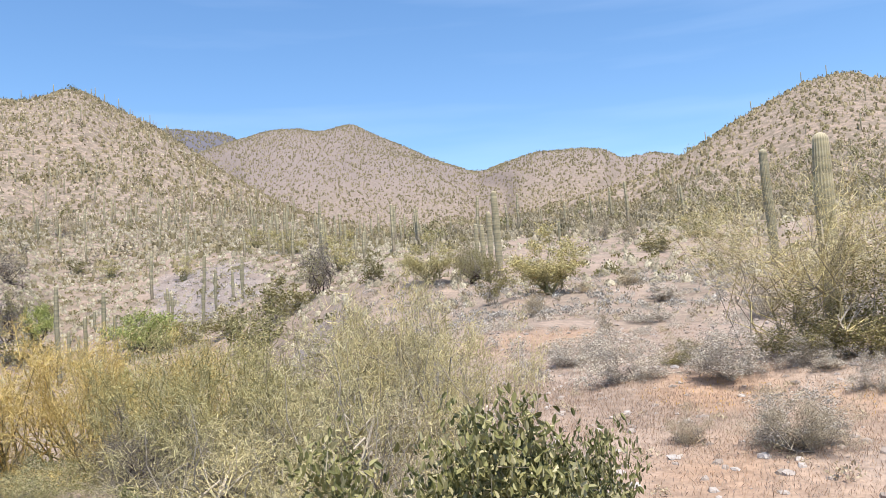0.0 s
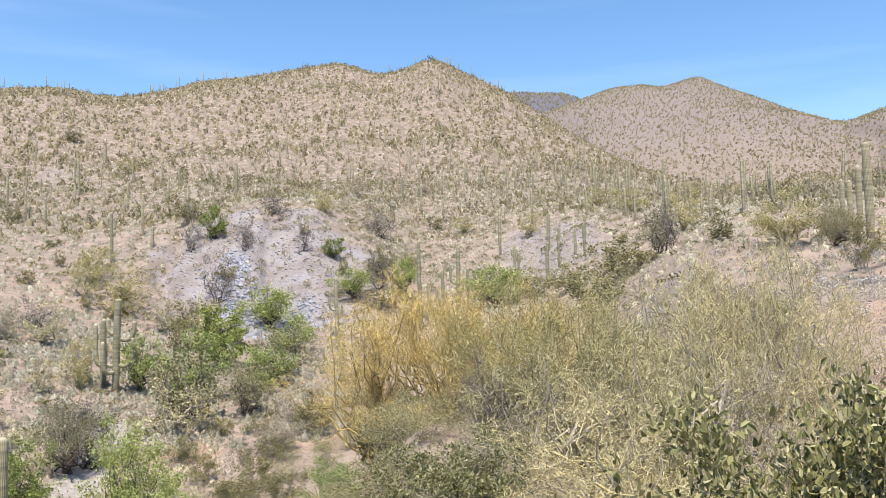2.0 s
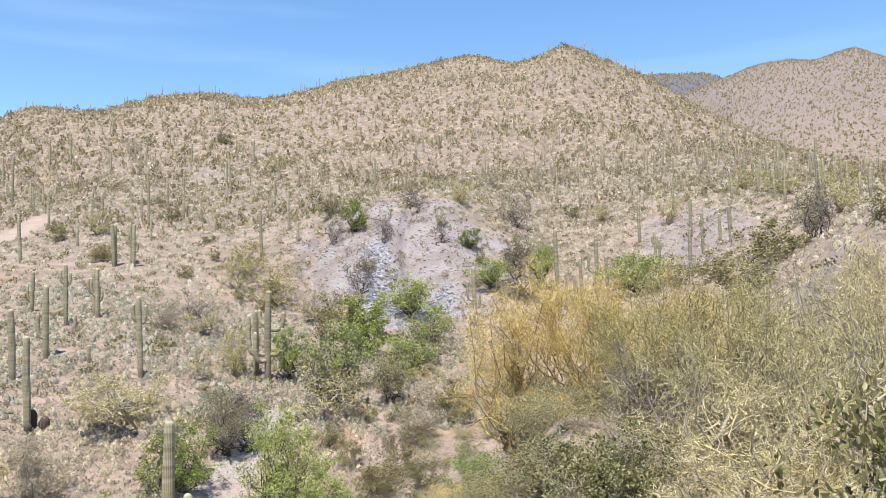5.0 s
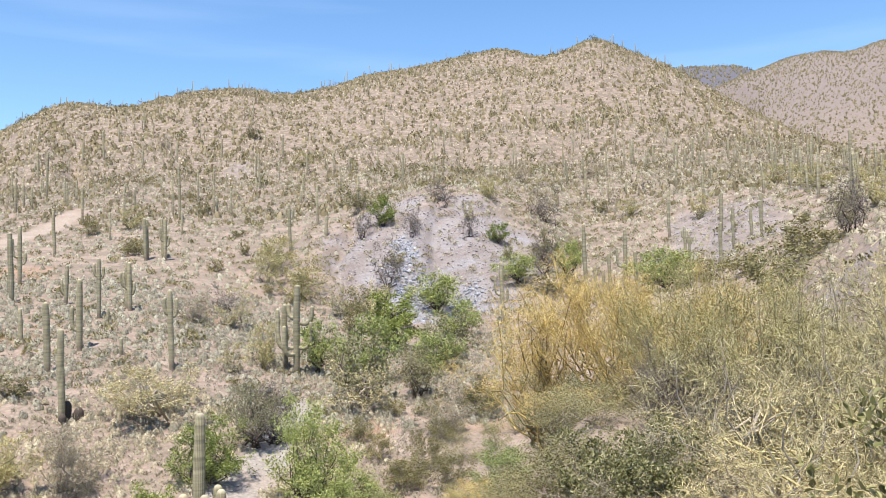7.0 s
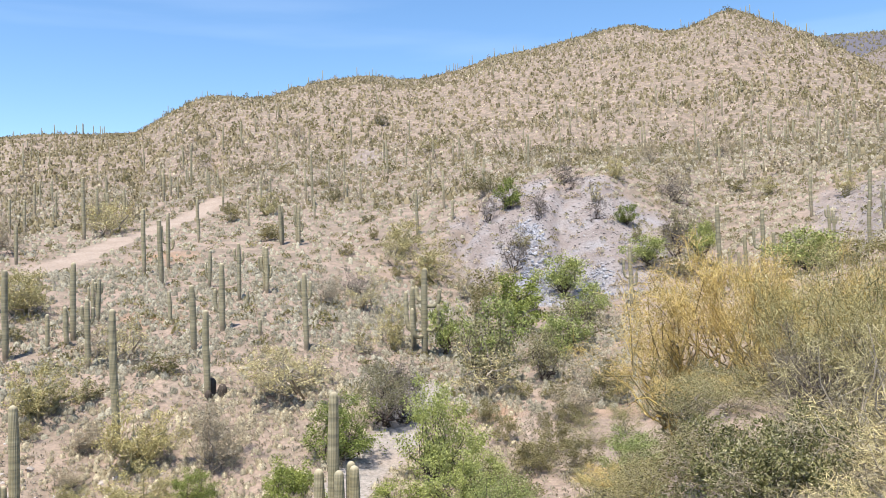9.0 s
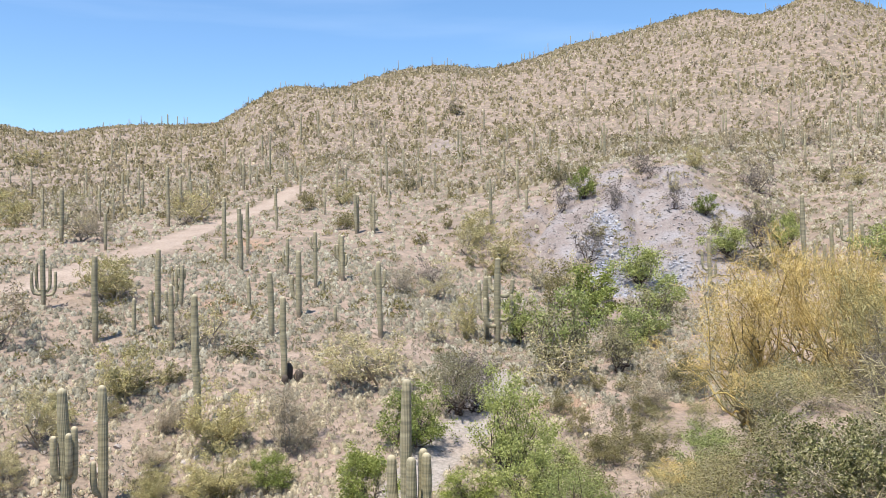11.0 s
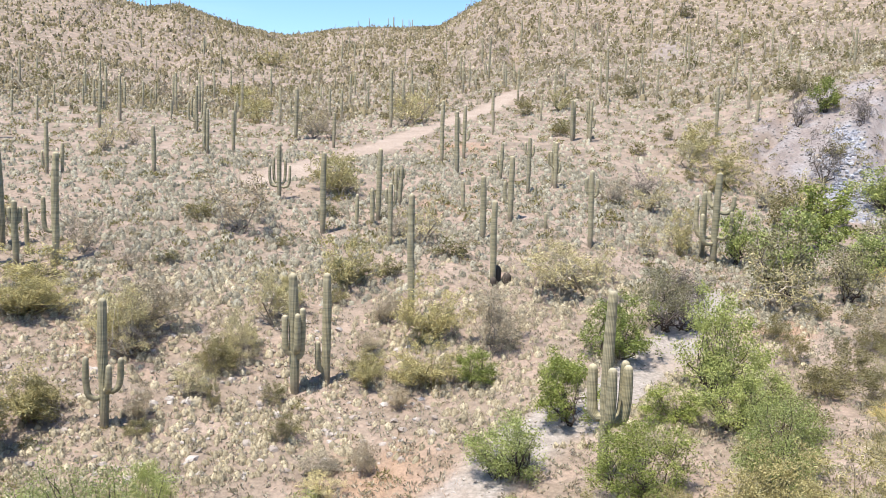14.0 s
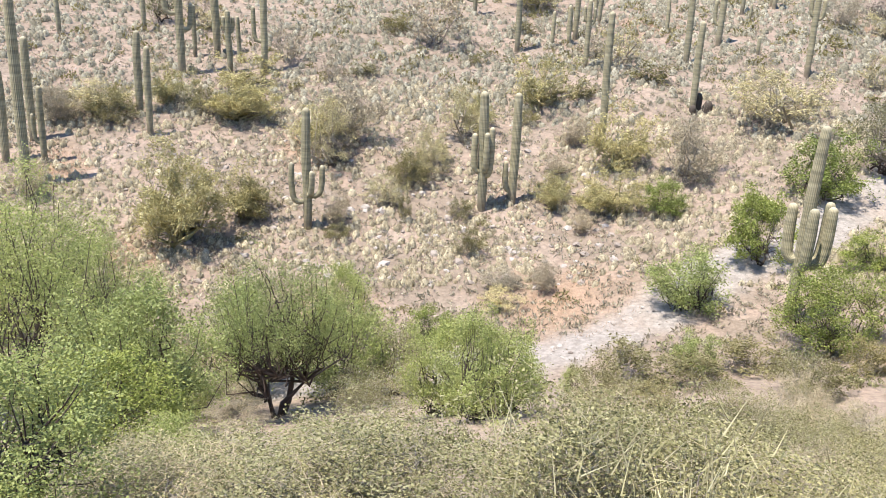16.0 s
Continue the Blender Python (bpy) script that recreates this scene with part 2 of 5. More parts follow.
profile(34, ".4,-1.62 3,-2.2 8,-3.9 14,-6 20,-8 26,-9.5 40,-9 60,-6.8 88,-3.4 100,5 113,12.2 150,19 190,27")
profile(44, ".4,-1.62 3,-2.4 8,-5.2 14,-7.8 22,-10 28,-10.8 40,-9.8 50,-8 62,-6.2 82,-3 100,3 120,8.5 150,14 190,24")
profile(56, ".4,-1.62 3,-2.4 8,-5.3 14,-8 22,-11 28,-11.8 36,-10.9 45,-8.6 55,-5.9 70,-2.5 82,0 100,3.5 130,9 190,23")
profile(70, ".4,-1.62 3,-2.4 8,-5.4 14,-8.3 20,-11 25,-12.7 30,-12.7 36,-12 44,-9.6 55,-6 70,-2.4 82,0 100,3 150,10 190,16.5")
profile(85, ".4,-1.62 3,-2.4 8,-5.5 14,-8.6 20,-11.4 25,-13.2 31,-13.2 38,-11.5 46,-9 58,-5.5 72,-2.2 85,.2 110,3.5 190,14")
profile(110, ".4,-1.62 3,-2.2 8,-4.8 14,-7.6 20,-10.6 26,-13.4 32,-13.4 40,-11.5 60,-5.5 90,.5 190,14")
profile(150, ".4,-1.62 6,-1.9 14,-3 40,-4 90,2 190,15")
profile(285, ".4,-1.62 10,-1.5 40,1 100,7 190,18")


def crest(text):
    pairs = [[float(v) for v in p.split(",")] for p in text.split()]
    b, e = [p[0] for p in pairs], [p[1] for p in pairs]
    return lambda bearing: pchip(b, e, bearing)


# the rise of each skyline in degrees over its bearing, and how far off it runs
near_crest = crest("-75,9 -40,12 -29.8,13.2 -27.4,14 -25.7,13.8 -23.3,13 -20.7,11.9 -18.1,10.5 -15,9 -9,8 -3,7.2 2.7,6.8 "
                   "6.6,7.5 10.4,8.8 14.1,10.9 17.5,13.2 19.2,14.2 21.5,15.2 23.7,16 25.8,15.4 27.3,15.2 30,15.8 33.6,15.2 36.3,14.7 39.1,14.3 "
                   "42.3,13.4 45.5,13 47.8,13.3 50.1,13.1 53.1,12.4 55.7,11.8 58.6,11.9 60.3,11.3 62,10.3 64,9.2 70,8.9 74.5,8.3 76.7,8.6 "
                   "78.8,9.1 80.8,9.7 82.8,9.4 84.8,9.8 87.9,10.2 95,10.5 110,10 150,8 285,9")
near_range = crest("-75,420 -40,400 -22,380 -15,330 -3,270 6,300 14,400 24,480 45,470 60,420 66,520 90,450 285,420")
far_crest = crest("-75,6 -30,8 -18,10 -15.2,10.6 -13.4,10.5 -12.2,11.1 -10.2,11.4 -7.9,11.4 -5.5,10.9 -3.3,10.4 -1.5,10.9 1.6,12.3 "
                  "4.3,13.5 5.5,14 7.9,13.6 9.1,13.8 10.2,13.8 13.3,13.1 18,11.5 30,8 285,6")
far_range = crest("-75,900 -14,760 -4,900 4,1150 30,1200 285,900")
mesa_crest = crest("-75,6 8,11 13.3,13.1 13.9,13.4 14.6,13.6 16.5,13.7 18,13.8 22,13 40,8 285,6")

BEARINGS = np.arange(-75, 285.01, 0.25)
REACH = np.linspace(math.log(0.4), math.log(4600), 620)
INNER = np.linspace(math.log(0.4), math.log(190), 90)
near_cuts = np.array([pchip(p[1], p[2], INNER) for p in PROFILES])
near_land = np.array([pchip([p[0] for p in PROFILES], near_cuts[:, j], BEARINGS) for j in range(len(INNER))]).T
HEIGHTS = np.zeros((len(BEARINGS), len(REACH)))
for i, b in enumerate(BEARINGS):
    r1, r2 = near_range(b), far_range(b)
    z1, z2, z3 = r1 * math.tan(radians(near_crest(b))), r2 * math.tan(radians(far_crest(b))), 2900 * math.tan(radians(mesa_crest(b)))
    rise = [*(near_land[i] / np.exp(INNER)), z1 / r1, 0.66 * z1 / r1, z2 / r2, 0.6 * z2 / r2, z3 / 2900, 0.3 * z3 / 2900]
    HEIGHTS[i] = pchip([*INNER, *np.log([r1, r1 * 1.25, r2, r2 * 1.35, 2900, 4600])], rise, REACH) * np.exp(REACH)


def land(x, y):
    """The ground's height over points of the plan."""
    x, y = np.asarray(x, float), np.asarray(y, float)
    r = np.maximum(np.hypot(x, y), 0.41)
    b = (np.degrees(np.arctan2(-x, y)) + 75) % 360 / 0.25
    k = (np.log(np.minimum(r, 4590)) - REACH[0]) / (REACH[1] - REACH[0])
    i, j = np.minimum(b.astype(int), len(BEARINGS) - 2), np.minimum(k.astype(int), len(REACH) - 2)
    u, v = b - i, k - j
    z = (HEIGHTS[i, j] * (1 - u) + HEIGHTS[i + 1, j] * u) * (1 - v) + (HEIGHTS[i, j + 1] * (1 - u) + HEIGHTS[i + 1, j + 1] * u) * v
    rough = np.clip((r - 2) / 12, 0.15, 1)
    z = z + rough * (0.30 * np.clip((230 - r) / 120, 0, 1) * bumps(x / 6, y / 6, 1) + np.clip((80 - r) / 45, 0, 1) * (0.12 * bumps(x / 1.9, y / 1.9, 2) + 0.05 * bumps(x / 0.7, y / 0.7, 3)))
    wide = np.clip((r - 60) / 200, 0, 1)
    z = z + wide * (np.clip((1000 - r) / 500, 0, 1) * bumps(x / 38, y / 38, 4) + 0.5 * np.clip((420 - r) / 200, 0, 1) * bumps(x / 15, y / 15, 5) - 1.6 * np.clip((360 - r) / 100, 0, 1))
    # spurs and gullies down the hillside, dying out towards the crests
    turn = (np.degrees(np.arctan2(-x, y)) + 75) % 360 - 75
    crest_off = np.clip((near_range(turn) - r) / 90, 0, 1) * np.clip((r - 150) / 80, 0, 1)
    furrow = 1 - 2 * np.abs(bumps(turn / 5.5 + 0.5 * bumps(x / 90, y / 90, 6), r / 210, 7))
    far_off = np.clip((far_range(turn) - r) / 160, 0, 1) * np.clip((r - near_range(turn) * 1.3) / 120, 0, 1)
    z = z - crest_off * (3.2 * np.clip(furrow, 0, 1) ** 1.5 - 0.8 + 1.6 * bumps(x / 34, y / 34, 8))
    z = z - far_off * (9 * np.clip(1 - 2.4 * np.abs(bumps(turn / 3.2 + 0.6 * bumps(x / 160, y / 160, 9), r / 700, 10)), 0, 1) - 2)
    # runnels down the steep bare bank and the spur beside it
    bank = np.clip((r - 84) / 10, 0, 1) * np.clip((132 - r) / 16, 0, 1) * np.clip((turn - 7) / 4, 0, 1) * np.clip((47 - turn) / 4, 0, 1)
    runnel = np.clip(1 - 2.6 * np.abs(bumps(turn / 3.1 + 0.4 * bumps(x / 14, y / 14, 21), r / 55, 22)), 0, 1)
    z = z - bank * (2.0 * runnel - 0.5 + 0.35 * bumps(x / 2.6, y / 2.6, 23))
    return z


# ---- mesh helpers ----
def mesh_of(name, verts, faces, material, smooth=False):
    """A mesh from an array of points and arrays of triangles or quads."""
    me = bpy.data.meshes.new(name)
    faces = [np.asarray(f, np.int32) for f in faces if len(f)]
    me.vertices.add(len(verts))
    me.vertices.foreach_set("co", np.asarray(verts, np.float32).ravel())
    loops = np.concatenate([f.ravel() for f in faces])
    sizes = np.concatenate([np.full(len(f), f.shape[1]) for f in faces])
    me.loops.add(len(loops))
    me.loops.foreach_set("vertex_index", loops)
    me.polygons.add(len(sizes))
    me.polygons.foreach_set("loop_start", np.concatenate([[0], np.cumsum(sizes)[:-1]]).astype(np.int32))
    me.polygons.foreach_set("use_smooth", np.full(len(sizes), smooth))
    me.update(calc_edges=True)
    me.materials.append(material)
    return me


def part(name, me, parent, label=""):
    ob = new(name, me)
    ob.parent = parent
    return tagged(ob, label)


def thing(name, x, y, turn, label, category, group="", scale=1.0, sink=0.03):
    """The empty at a thing's base, on the ground."""
    e = new(name)
    e.empty_display_size = 0.2
    e.matrix_basis = pose(x, y, float(land(x, y)) - sink, 0, 0, turn) @ Matrix.Scale(scale, 4)
    return tagged(e, label, category, group)


def tubes(paths, sides):
    """Tapered tubes along lists of (points, radii)."""
    vs, fs, base = [], [], 0
    ang = np.arange(sides) * 2 * np.pi / sides
    for pts, rad in paths:
        pts = np.asarray(pts)
        d = np.gradient(pts, axis=0)
        d /= np.linalg.norm(d, axis=1, keepdims=True) + 1e-9
        ref = np.where(np.abs(d[:, 2:3]) > 0.9, [[1.0, 0, 0]], [[0, 0, 1.0]])
        u = np.cross(d, ref)
        u /= np.linalg.norm(u, axis=1, keepdims=True)
        w = np.cross(d, u)
        ring = pts[:, None] + np.asarray(rad)[:, None, None] * (np.cos(ang)[None, :, None] * u[:, None] + np.sin(ang)[None, :, None] * w[:, None])
        n = len(pts)
        i = np.arange(n - 1)[:, None] * sides + np.arange(sides)[None]
        j = np.arange(n - 1)[:, None] * sides + (np.arange(sides)[None] + 1) % sides
        vs.append(ring.reshape(-1, 3))
        fs.append(np.stack([i, j, j + sides, i + sides], -1).reshape(-1, 4) + base)
        base += n * sides
    return np.concatenate(vs), np.concatenate(fs)


def leaves(rng, at, length, width, up=0.3, along=None):
    """Small diamond leaves at points, turned at random or roughly along their twigs."""
    n = len(at)
    d = rng.normal(size=(n, 3)) * (1 if along is None else 0.9) + ([0, 0, up] if along is None else along)
    d /= np.linalg.norm(d, axis=1, keepdims=True)
    s = np.cross(d, rng.normal(size=(n, 3)))
    s /= np.linalg.norm(s, axis=1, keepdims=True)
    k = rng.uniform(0.6, 1.3, (n, 1))
    d, s = d * length * k, s * width * k
    v = np.stack([at, at + d * 0.5 + s * 0.5, at + d, at + d * 0.5 - s * 0.5], 1).reshape(-1, 3)
    return v, np.arange(4 * n).reshape(-1, 4)


def oval_leaves(rng, at, length, width, up=1.2):
    """Broad leaves of six points, folded a little along the middle."""
    n = len(at)
    d = rng.normal(size=(n, 3)) + [0, 0, up]
    d /= np.linalg.norm(d, axis=1, keepdims=True)
    s = np.cross(d, rng.normal(size=(n, 3)))
    s /= np.linalg.norm(s, axis=1, keepdims=True)
    f = np.cross(d, s)
    k = rng.uniform(0.6, 1.25, (n, 1))
    d, s, f = d * length * k, s * width * k, f * width * k * 0.25
    v = np.stack([at, at + d * 0.28 + s * 0.42 + f, at + d * 0.72 + s * 0.36 + f, at + d, at + d * 0.72 - s * 0.36 + f, at + d * 0.28 - s * 0.42 + f], 1)
    i = np.arange(n)[:, None] * 6
    return v.reshape(-1, 3), np.concatenate([i + [0, 1, 2, 3], i + [0, 3, 4, 5]])


def spikes(rng, at, way, length, thick):
    """Fine twigs: three-sided, tapering to a point."""
    n = len(at)
    u = np.cross(way, rng.normal(size=(n, 3)))
    u /= np.linalg.norm(u, axis=1, keepdims=True) + 1e-9
    w = np.cross(way, u)
    turn = np.arange(3) * 2 * np.pi / 3
    ring = at[:, None] + thick * (np.cos(turn)[None, :, None] * u[:, None] + np.sin(turn)[None, :, None] * w[:, None])
    tip = (at + way * length[:, None])[:, None]
    v = np.concatenate([ring, tip], 1).reshape(-1, 3)
    i = np.arange(n)[:, None] * 4
    return v, np.concatenate([i + [0, 1, 3], i + [1, 2, 3], i + [2, 0, 3]])


def unit(v):
    return v / (np.linalg.norm(v, axis=-1, keepdims=True) + 1e-9)


def crown_points(rng, n, low, wide_at, inner):
    """Points in a lumpy dome one metre high and wide, widest at a height, closed down to a lowest height."""
    d = rng.normal(size=(n, 3))
    d = unit(d)
    a = np.arctan2(d[:, 1], d[:, 0])
    lump = 0.9 + 0.13 * np.sin(2 * a + rng.uniform(0, 6)) + 0.1 * np.sin(3 * a + 4 * d[:, 2] + rng.uniform(0, 6)) + rng.normal(size=n) * 0.05
    r = rng.uniform(inner, 1, n) ** 0.5 * lump
    z = np.where(d[:, 2] > 0, wide_at + (0.97 - wide_at) * d[:, 2] * r, wide_at + (wide_at - low) * d[:, 2] * r)
    return np.stack([0.46 * d[:, 0] * r, 0.46 * d[:, 1] * r, np.maximum(z, low)], 1)


def plant_meshes(name, seed, wood, twig, leaf, form, fine, oval=False, needle=False):
    """Wood, twigs and leaves of a plant about one metre high and wide: stems fork to limbs, and each limb ends in a spray of twigs and leaves."""
    rng = np.random.default_rng(seed)
    stems, limbs_each, low, wide_at, inner, crook, sprays, reach, rise, n_leaves, leaf_size, scatter, thick = form
    n = stems * limbs_each
    ends = crown_points(rng, n, low, wide_at, inner)
    order = np.argsort(np.arctan2(ends[:, 1], ends[:, 0]))
    bold, thin = [], []
    for s in range(stems):
        own = ends[order[s * limbs_each:(s + 1) * limbs_each]]
        goal = own.mean(0) * [0.6, 0.6, 0.62] + rng.normal(size=3) * crook * 0.12
        foot = np.array([goal[0], goal[1], 0]) * 0.12 + [*(rng.normal(size=2) * thick * 0.7), 0.0]
        g = np.linspace(0, 1, 6)[:, None]
        stem = foot + (goal - foot) * g + rng.normal(size=(6, 3)) * crook * 0.09 * np.sin(g * np.pi)
        bold.append((stem, thick * np.array([1, 0.82, 0.7, 0.6, 0.5, 0.4])))
        for e in own:
            at = stem[rng.integers(2, 6)]
            q = np.linspace(0, 1, 5)[:, None]
            bend = np.array([0, 0, -0.12]) * np.linalg.norm(e - at)
            path = at + (e - at) * q + bend * np.sin(q * np.pi) + rng.normal(size=(5, 3)) * crook * 0.06 * np.sin(q * np.pi)
            (bold if rng.random() < 0.45 else thin).append((path, thick * np.array([0.36, 0.28, 0.21, 0.15, 0.08])))
    v, f = tubes(bold, 6)
    trunk = mesh_of(name + "_wood", v, [f], wood, True)
    tv, tf = tubes(thin, 4)
    m = n * sprays
    heart = np.repeat(ends, sprays, 0)
    out = unit(heart - [0, 0, wide_at * 0.5])
    way = unit(out * 0.5 + rng.normal(size=(m, 3)) * 0.75 + [0, 0, rise])
    length = reach * rng.uniform(0.45, 1.3, m)
    at = heart - out * rng.uniform(-0.04, 0.10, (m, 1)) + rng.normal(size=(m, 3)) * 0.034
    at[:, 2] = np.maximum(at[:, 2], 0.01)
    sv, sf = spikes(rng, at, way, length, fine)
    crown = mesh_of(name + "_twigs", np.concatenate([tv, sv]), [tf, sf + len(tv)], twig)
    if not n_leaves:
        return trunk, crown, None
    k = rng.integers(0, m, n_leaves)
    q = at[k] + way[k] * (length[k] * rng.uniform(0.0, 1.05, n_leaves))[:, None] + rng.normal(size=(n_leaves, 3)) * scatter
    q[:, 2] = np.maximum(q[:, 2], 0.01)
    if needle:
        v, f = leaves(rng, q, leaf_size, leaf_size * 0.34, along=way[k] * 0.7)
    else:
        v, f = oval_leaves(rng, q, leaf_size, leaf_size * 0.55) if oval else leaves(rng, q, leaf_size, leaf_size * 0.6)
    return trunk, crown, mesh_of(name + "_leaves", v, [f], leaf)


BARK_PALO = stone_material("palo_verde_bark", (0.27, 0.25, 0.12), (0.34, 0.31, 0.17), (0.42, 0.38, 0.24))
BARK_PALE = stone_material("pale_bark", (0.30, 0.27, 0.22), (0.38, 0.34, 0.28), (0.46, 0.42, 0.35))
LEAF_THORN = foliage("thorn_twigs", [(0.10, 0.085, 0.08), (0.17, 0.15, 0.14), (0.26, 0.235, 0.215)], 0.05)
LEAF_SPRIG = foliage("sprig_stems", [(0.40, 0.37, 0.19), (0.50, 0.46, 0.27), (0.56, 0.52, 0.34)], 0.1)
# wood, twigs, leaves; stems, limbs on each, lowest and widest height, how hollow, crook, twigs on each limb, their reach and rise, leaves, their size and scatter, stem thickness; twig thickness
KINDS = {
    "gold": (BARK_OLIVE, LEAF_GOLD, LEAF_GOLD, (6, 11, 0.2, 0.6, 0.12, 0.6, 52, 0.085, 0.3, 9500, 0.010, 0.011, 0.018), 0.0014),
    "palo": (BARK_PALO, LEAF_PALO, LEAF_PALO, (6, 9, 0.07, 0.45, 0.25, 0.8, 52, 0.075, 0.3, 6800, 0.011, 0.013, 0.018), 0.0018),
    "pale": (BARK_PALE, LEAF_PALE, LEAF_PALE, (6, 8, 0.05, 0.42, 0.22, 0.9, 52, 0.066, 0.2, 4600, 0.010, 0.013, 0.018), 0.0020),
    "mesquite": (BARK_DARK, BARK_DARK, LEAF_MESQUITE, (5, 14, 0.08, 0.40, 0.35, 0.6, 6, 0.08, 0.1, 24000, 0.0155, 0.03, 0.018), 0.0011),
    "old": (BARK_DARK, BARK_DARK, LEAF_MESQUITE, (3, 24, 0.42, 0.6, 0.3, 0.9, 6, 0.08, 0.0, 22000, 0.0155, 0.034, 0.028), 0.0011),
    "drab": (BARK_DARK, BARK_GREY, LEAF_DRAB, (5, 13, 0.12, 0.45, 0.25, 0.8, 16, 0.09, 0.15, 15000, 0.0145, 0.03, 0.017), 0.0012),
    "bright": (BARK_DARK, BARK_DARK, LEAF_BRIGHT, (5, 14, 0.05, 0.38, 0.4, 0.6, 5, 0.08, 0.1, 20000, 0.017, 0.028, 0.016), 0.0013),
    "olive": (BARK_GREY, LEAF_DRY, LEAF_OLIVE, (6, 8, 0.04, 0.36, 0.25, 0.6, 12, 0.09, 0.2, 8000, 0.021, 0.03, 0.011), 0.0016),
    "dry": (BARK_GREY, LEAF_DRY, LEAF_DRY, (7, 9, 0.04, 0.4, 0.1, 0.8, 45, 0.09, 0.25, 4000, 0.012, 0.02, 0.010), 0.0015),
    "thorn": (BARK_DARK, LEAF_THORN, LEAF_THORN, (6, 9, 0.06, 0.45, 0.1, 0.9, 40, 0.10, 0.3, 3000, 0.012, 0.02, 0.012), 0.0015),
    "bare": (BARK_PALE, LEAF_PALE, LEAF_PALE, (6, 16, 0.3, 0.58, 0.12, 0.8, 45, 0.07, 0.3, 5200, 0.008, 0.018, 0.007), 0.0009),
    "snag": (BARK_PALE, LEAF_PALE, LEAF_OLIVE, (4, 10, 0.2, 0.5, 0.3, 1.0, 12, 0.09, 0.2, 1500, 0.010, 0.02, 0.014), 0.0012),
    "white": (BARK_GREY, LEAF_DRY, LEAF_WHITE, (7, 8, 0.03, 0.3, 0.3, 0.6, 7, 0.10, 0.2, 11000, 0.019, 0.026, 0.008), 0.0016),
    "jojoba": (BARK_GREY, LEAF_DRY, LEAF_JOJOBA, (7, 10, 0.06, 0.42, 0.12, 0.7, 7, 0.10, 0.3, 13000, 0.027, 0.024, 0.010), 0.0022),
    "brushy": (BARK_GREY, LEAF_DRY, LEAF_SLOPE, (6, 8, 0.03, 0.36, 0.15, 0.7, 26, 0.08, 0.2, 5200, 0.016, 0.028, 0.009), 0.0015),
    "buck": (BARK_GREY, LEAF_DRY, LEAF_SLOPE, (6, 8, 0.03, 0.36, 0.2, 0.7, 10, 0.09, 0.2, 6800, 0.0165, 0.03, 0.009), 0.0015),
    "sprig": (LEAF_SPRIG, LEAF_SPRIG, LEAF_SPRIG, (5, 8, 0.25, 0.6, 0.1, 1.0, 4, 0.12, 0.9, 0, 0.02, 0.02, 0.007), 0.0024),
}

NEEDLES = ("gold", "palo", "pale", "dry", "thorn", "bare", "snag")


def make_kind(kind, seed, far):
    """The meshes of a kind at one of four finenesses, with their width and height."""
    wood, twig, leaf, form, fine = KINDS[kind]
    stems, limbs_each, low, wide_at, inner, crook, sprays, reach, rise, count, size, scatter, thick = form
    if far == -1:
        form = (stems, limbs_each * 3 // 2, low, wide_at, inner, crook, sprays, reach * 0.8, rise, int(count * 1.7), size * 0.62, scatter * 0.9, thick * 0.8)
    if far == 1:
        form = (stems, limbs_each * 3 // 4, low, wide_at, inner, crook, max(4, sprays // 2), reach, rise, int(count * (1.0 if kind in NEEDLES else 0.45)), size * (2.5 if kind in NEEDLES else 1.5), scatter * 1.15, thick)
        fine *= 1.8
    if far == 2:
        form = (stems, limbs_each // 2, low, wide_at, inner, crook, max(4, sprays // 4), reach * 1.15, rise, int(count * (0.22 if kind in NEEDLES else 0.15)), size * 2.6, scatter * 1.3, thick * 1.1)
        fine *= 3
    made = plant_meshes(kind + "_plant", seed, wood, twig, leaf, form, fine, kind == "jojoba" and far < 1, kind in NEEDLES and far < 2)
    crown = made[2] or made[1]
    co = np.zeros(len(crown.vertices) * 3)
    crown.vertices.foreach_get("co", co)
    co = co.reshape(-1, 3)
    return made, 2 * float(np.quantile(np.hypot(co[:, 0], co[:, 1]), 0.96)), float(np.quantile(co[:, 2], 0.985))


STOCK = {}


def stock(kind, far, k):
    if (kind, far, k) not in STOCK:
        STOCK[kind, far, k] = make_kind(kind, 100 * list(KINDS).index(kind) + 10 * (far + 1) + k, far)
    return STOCK[kind, far, k]


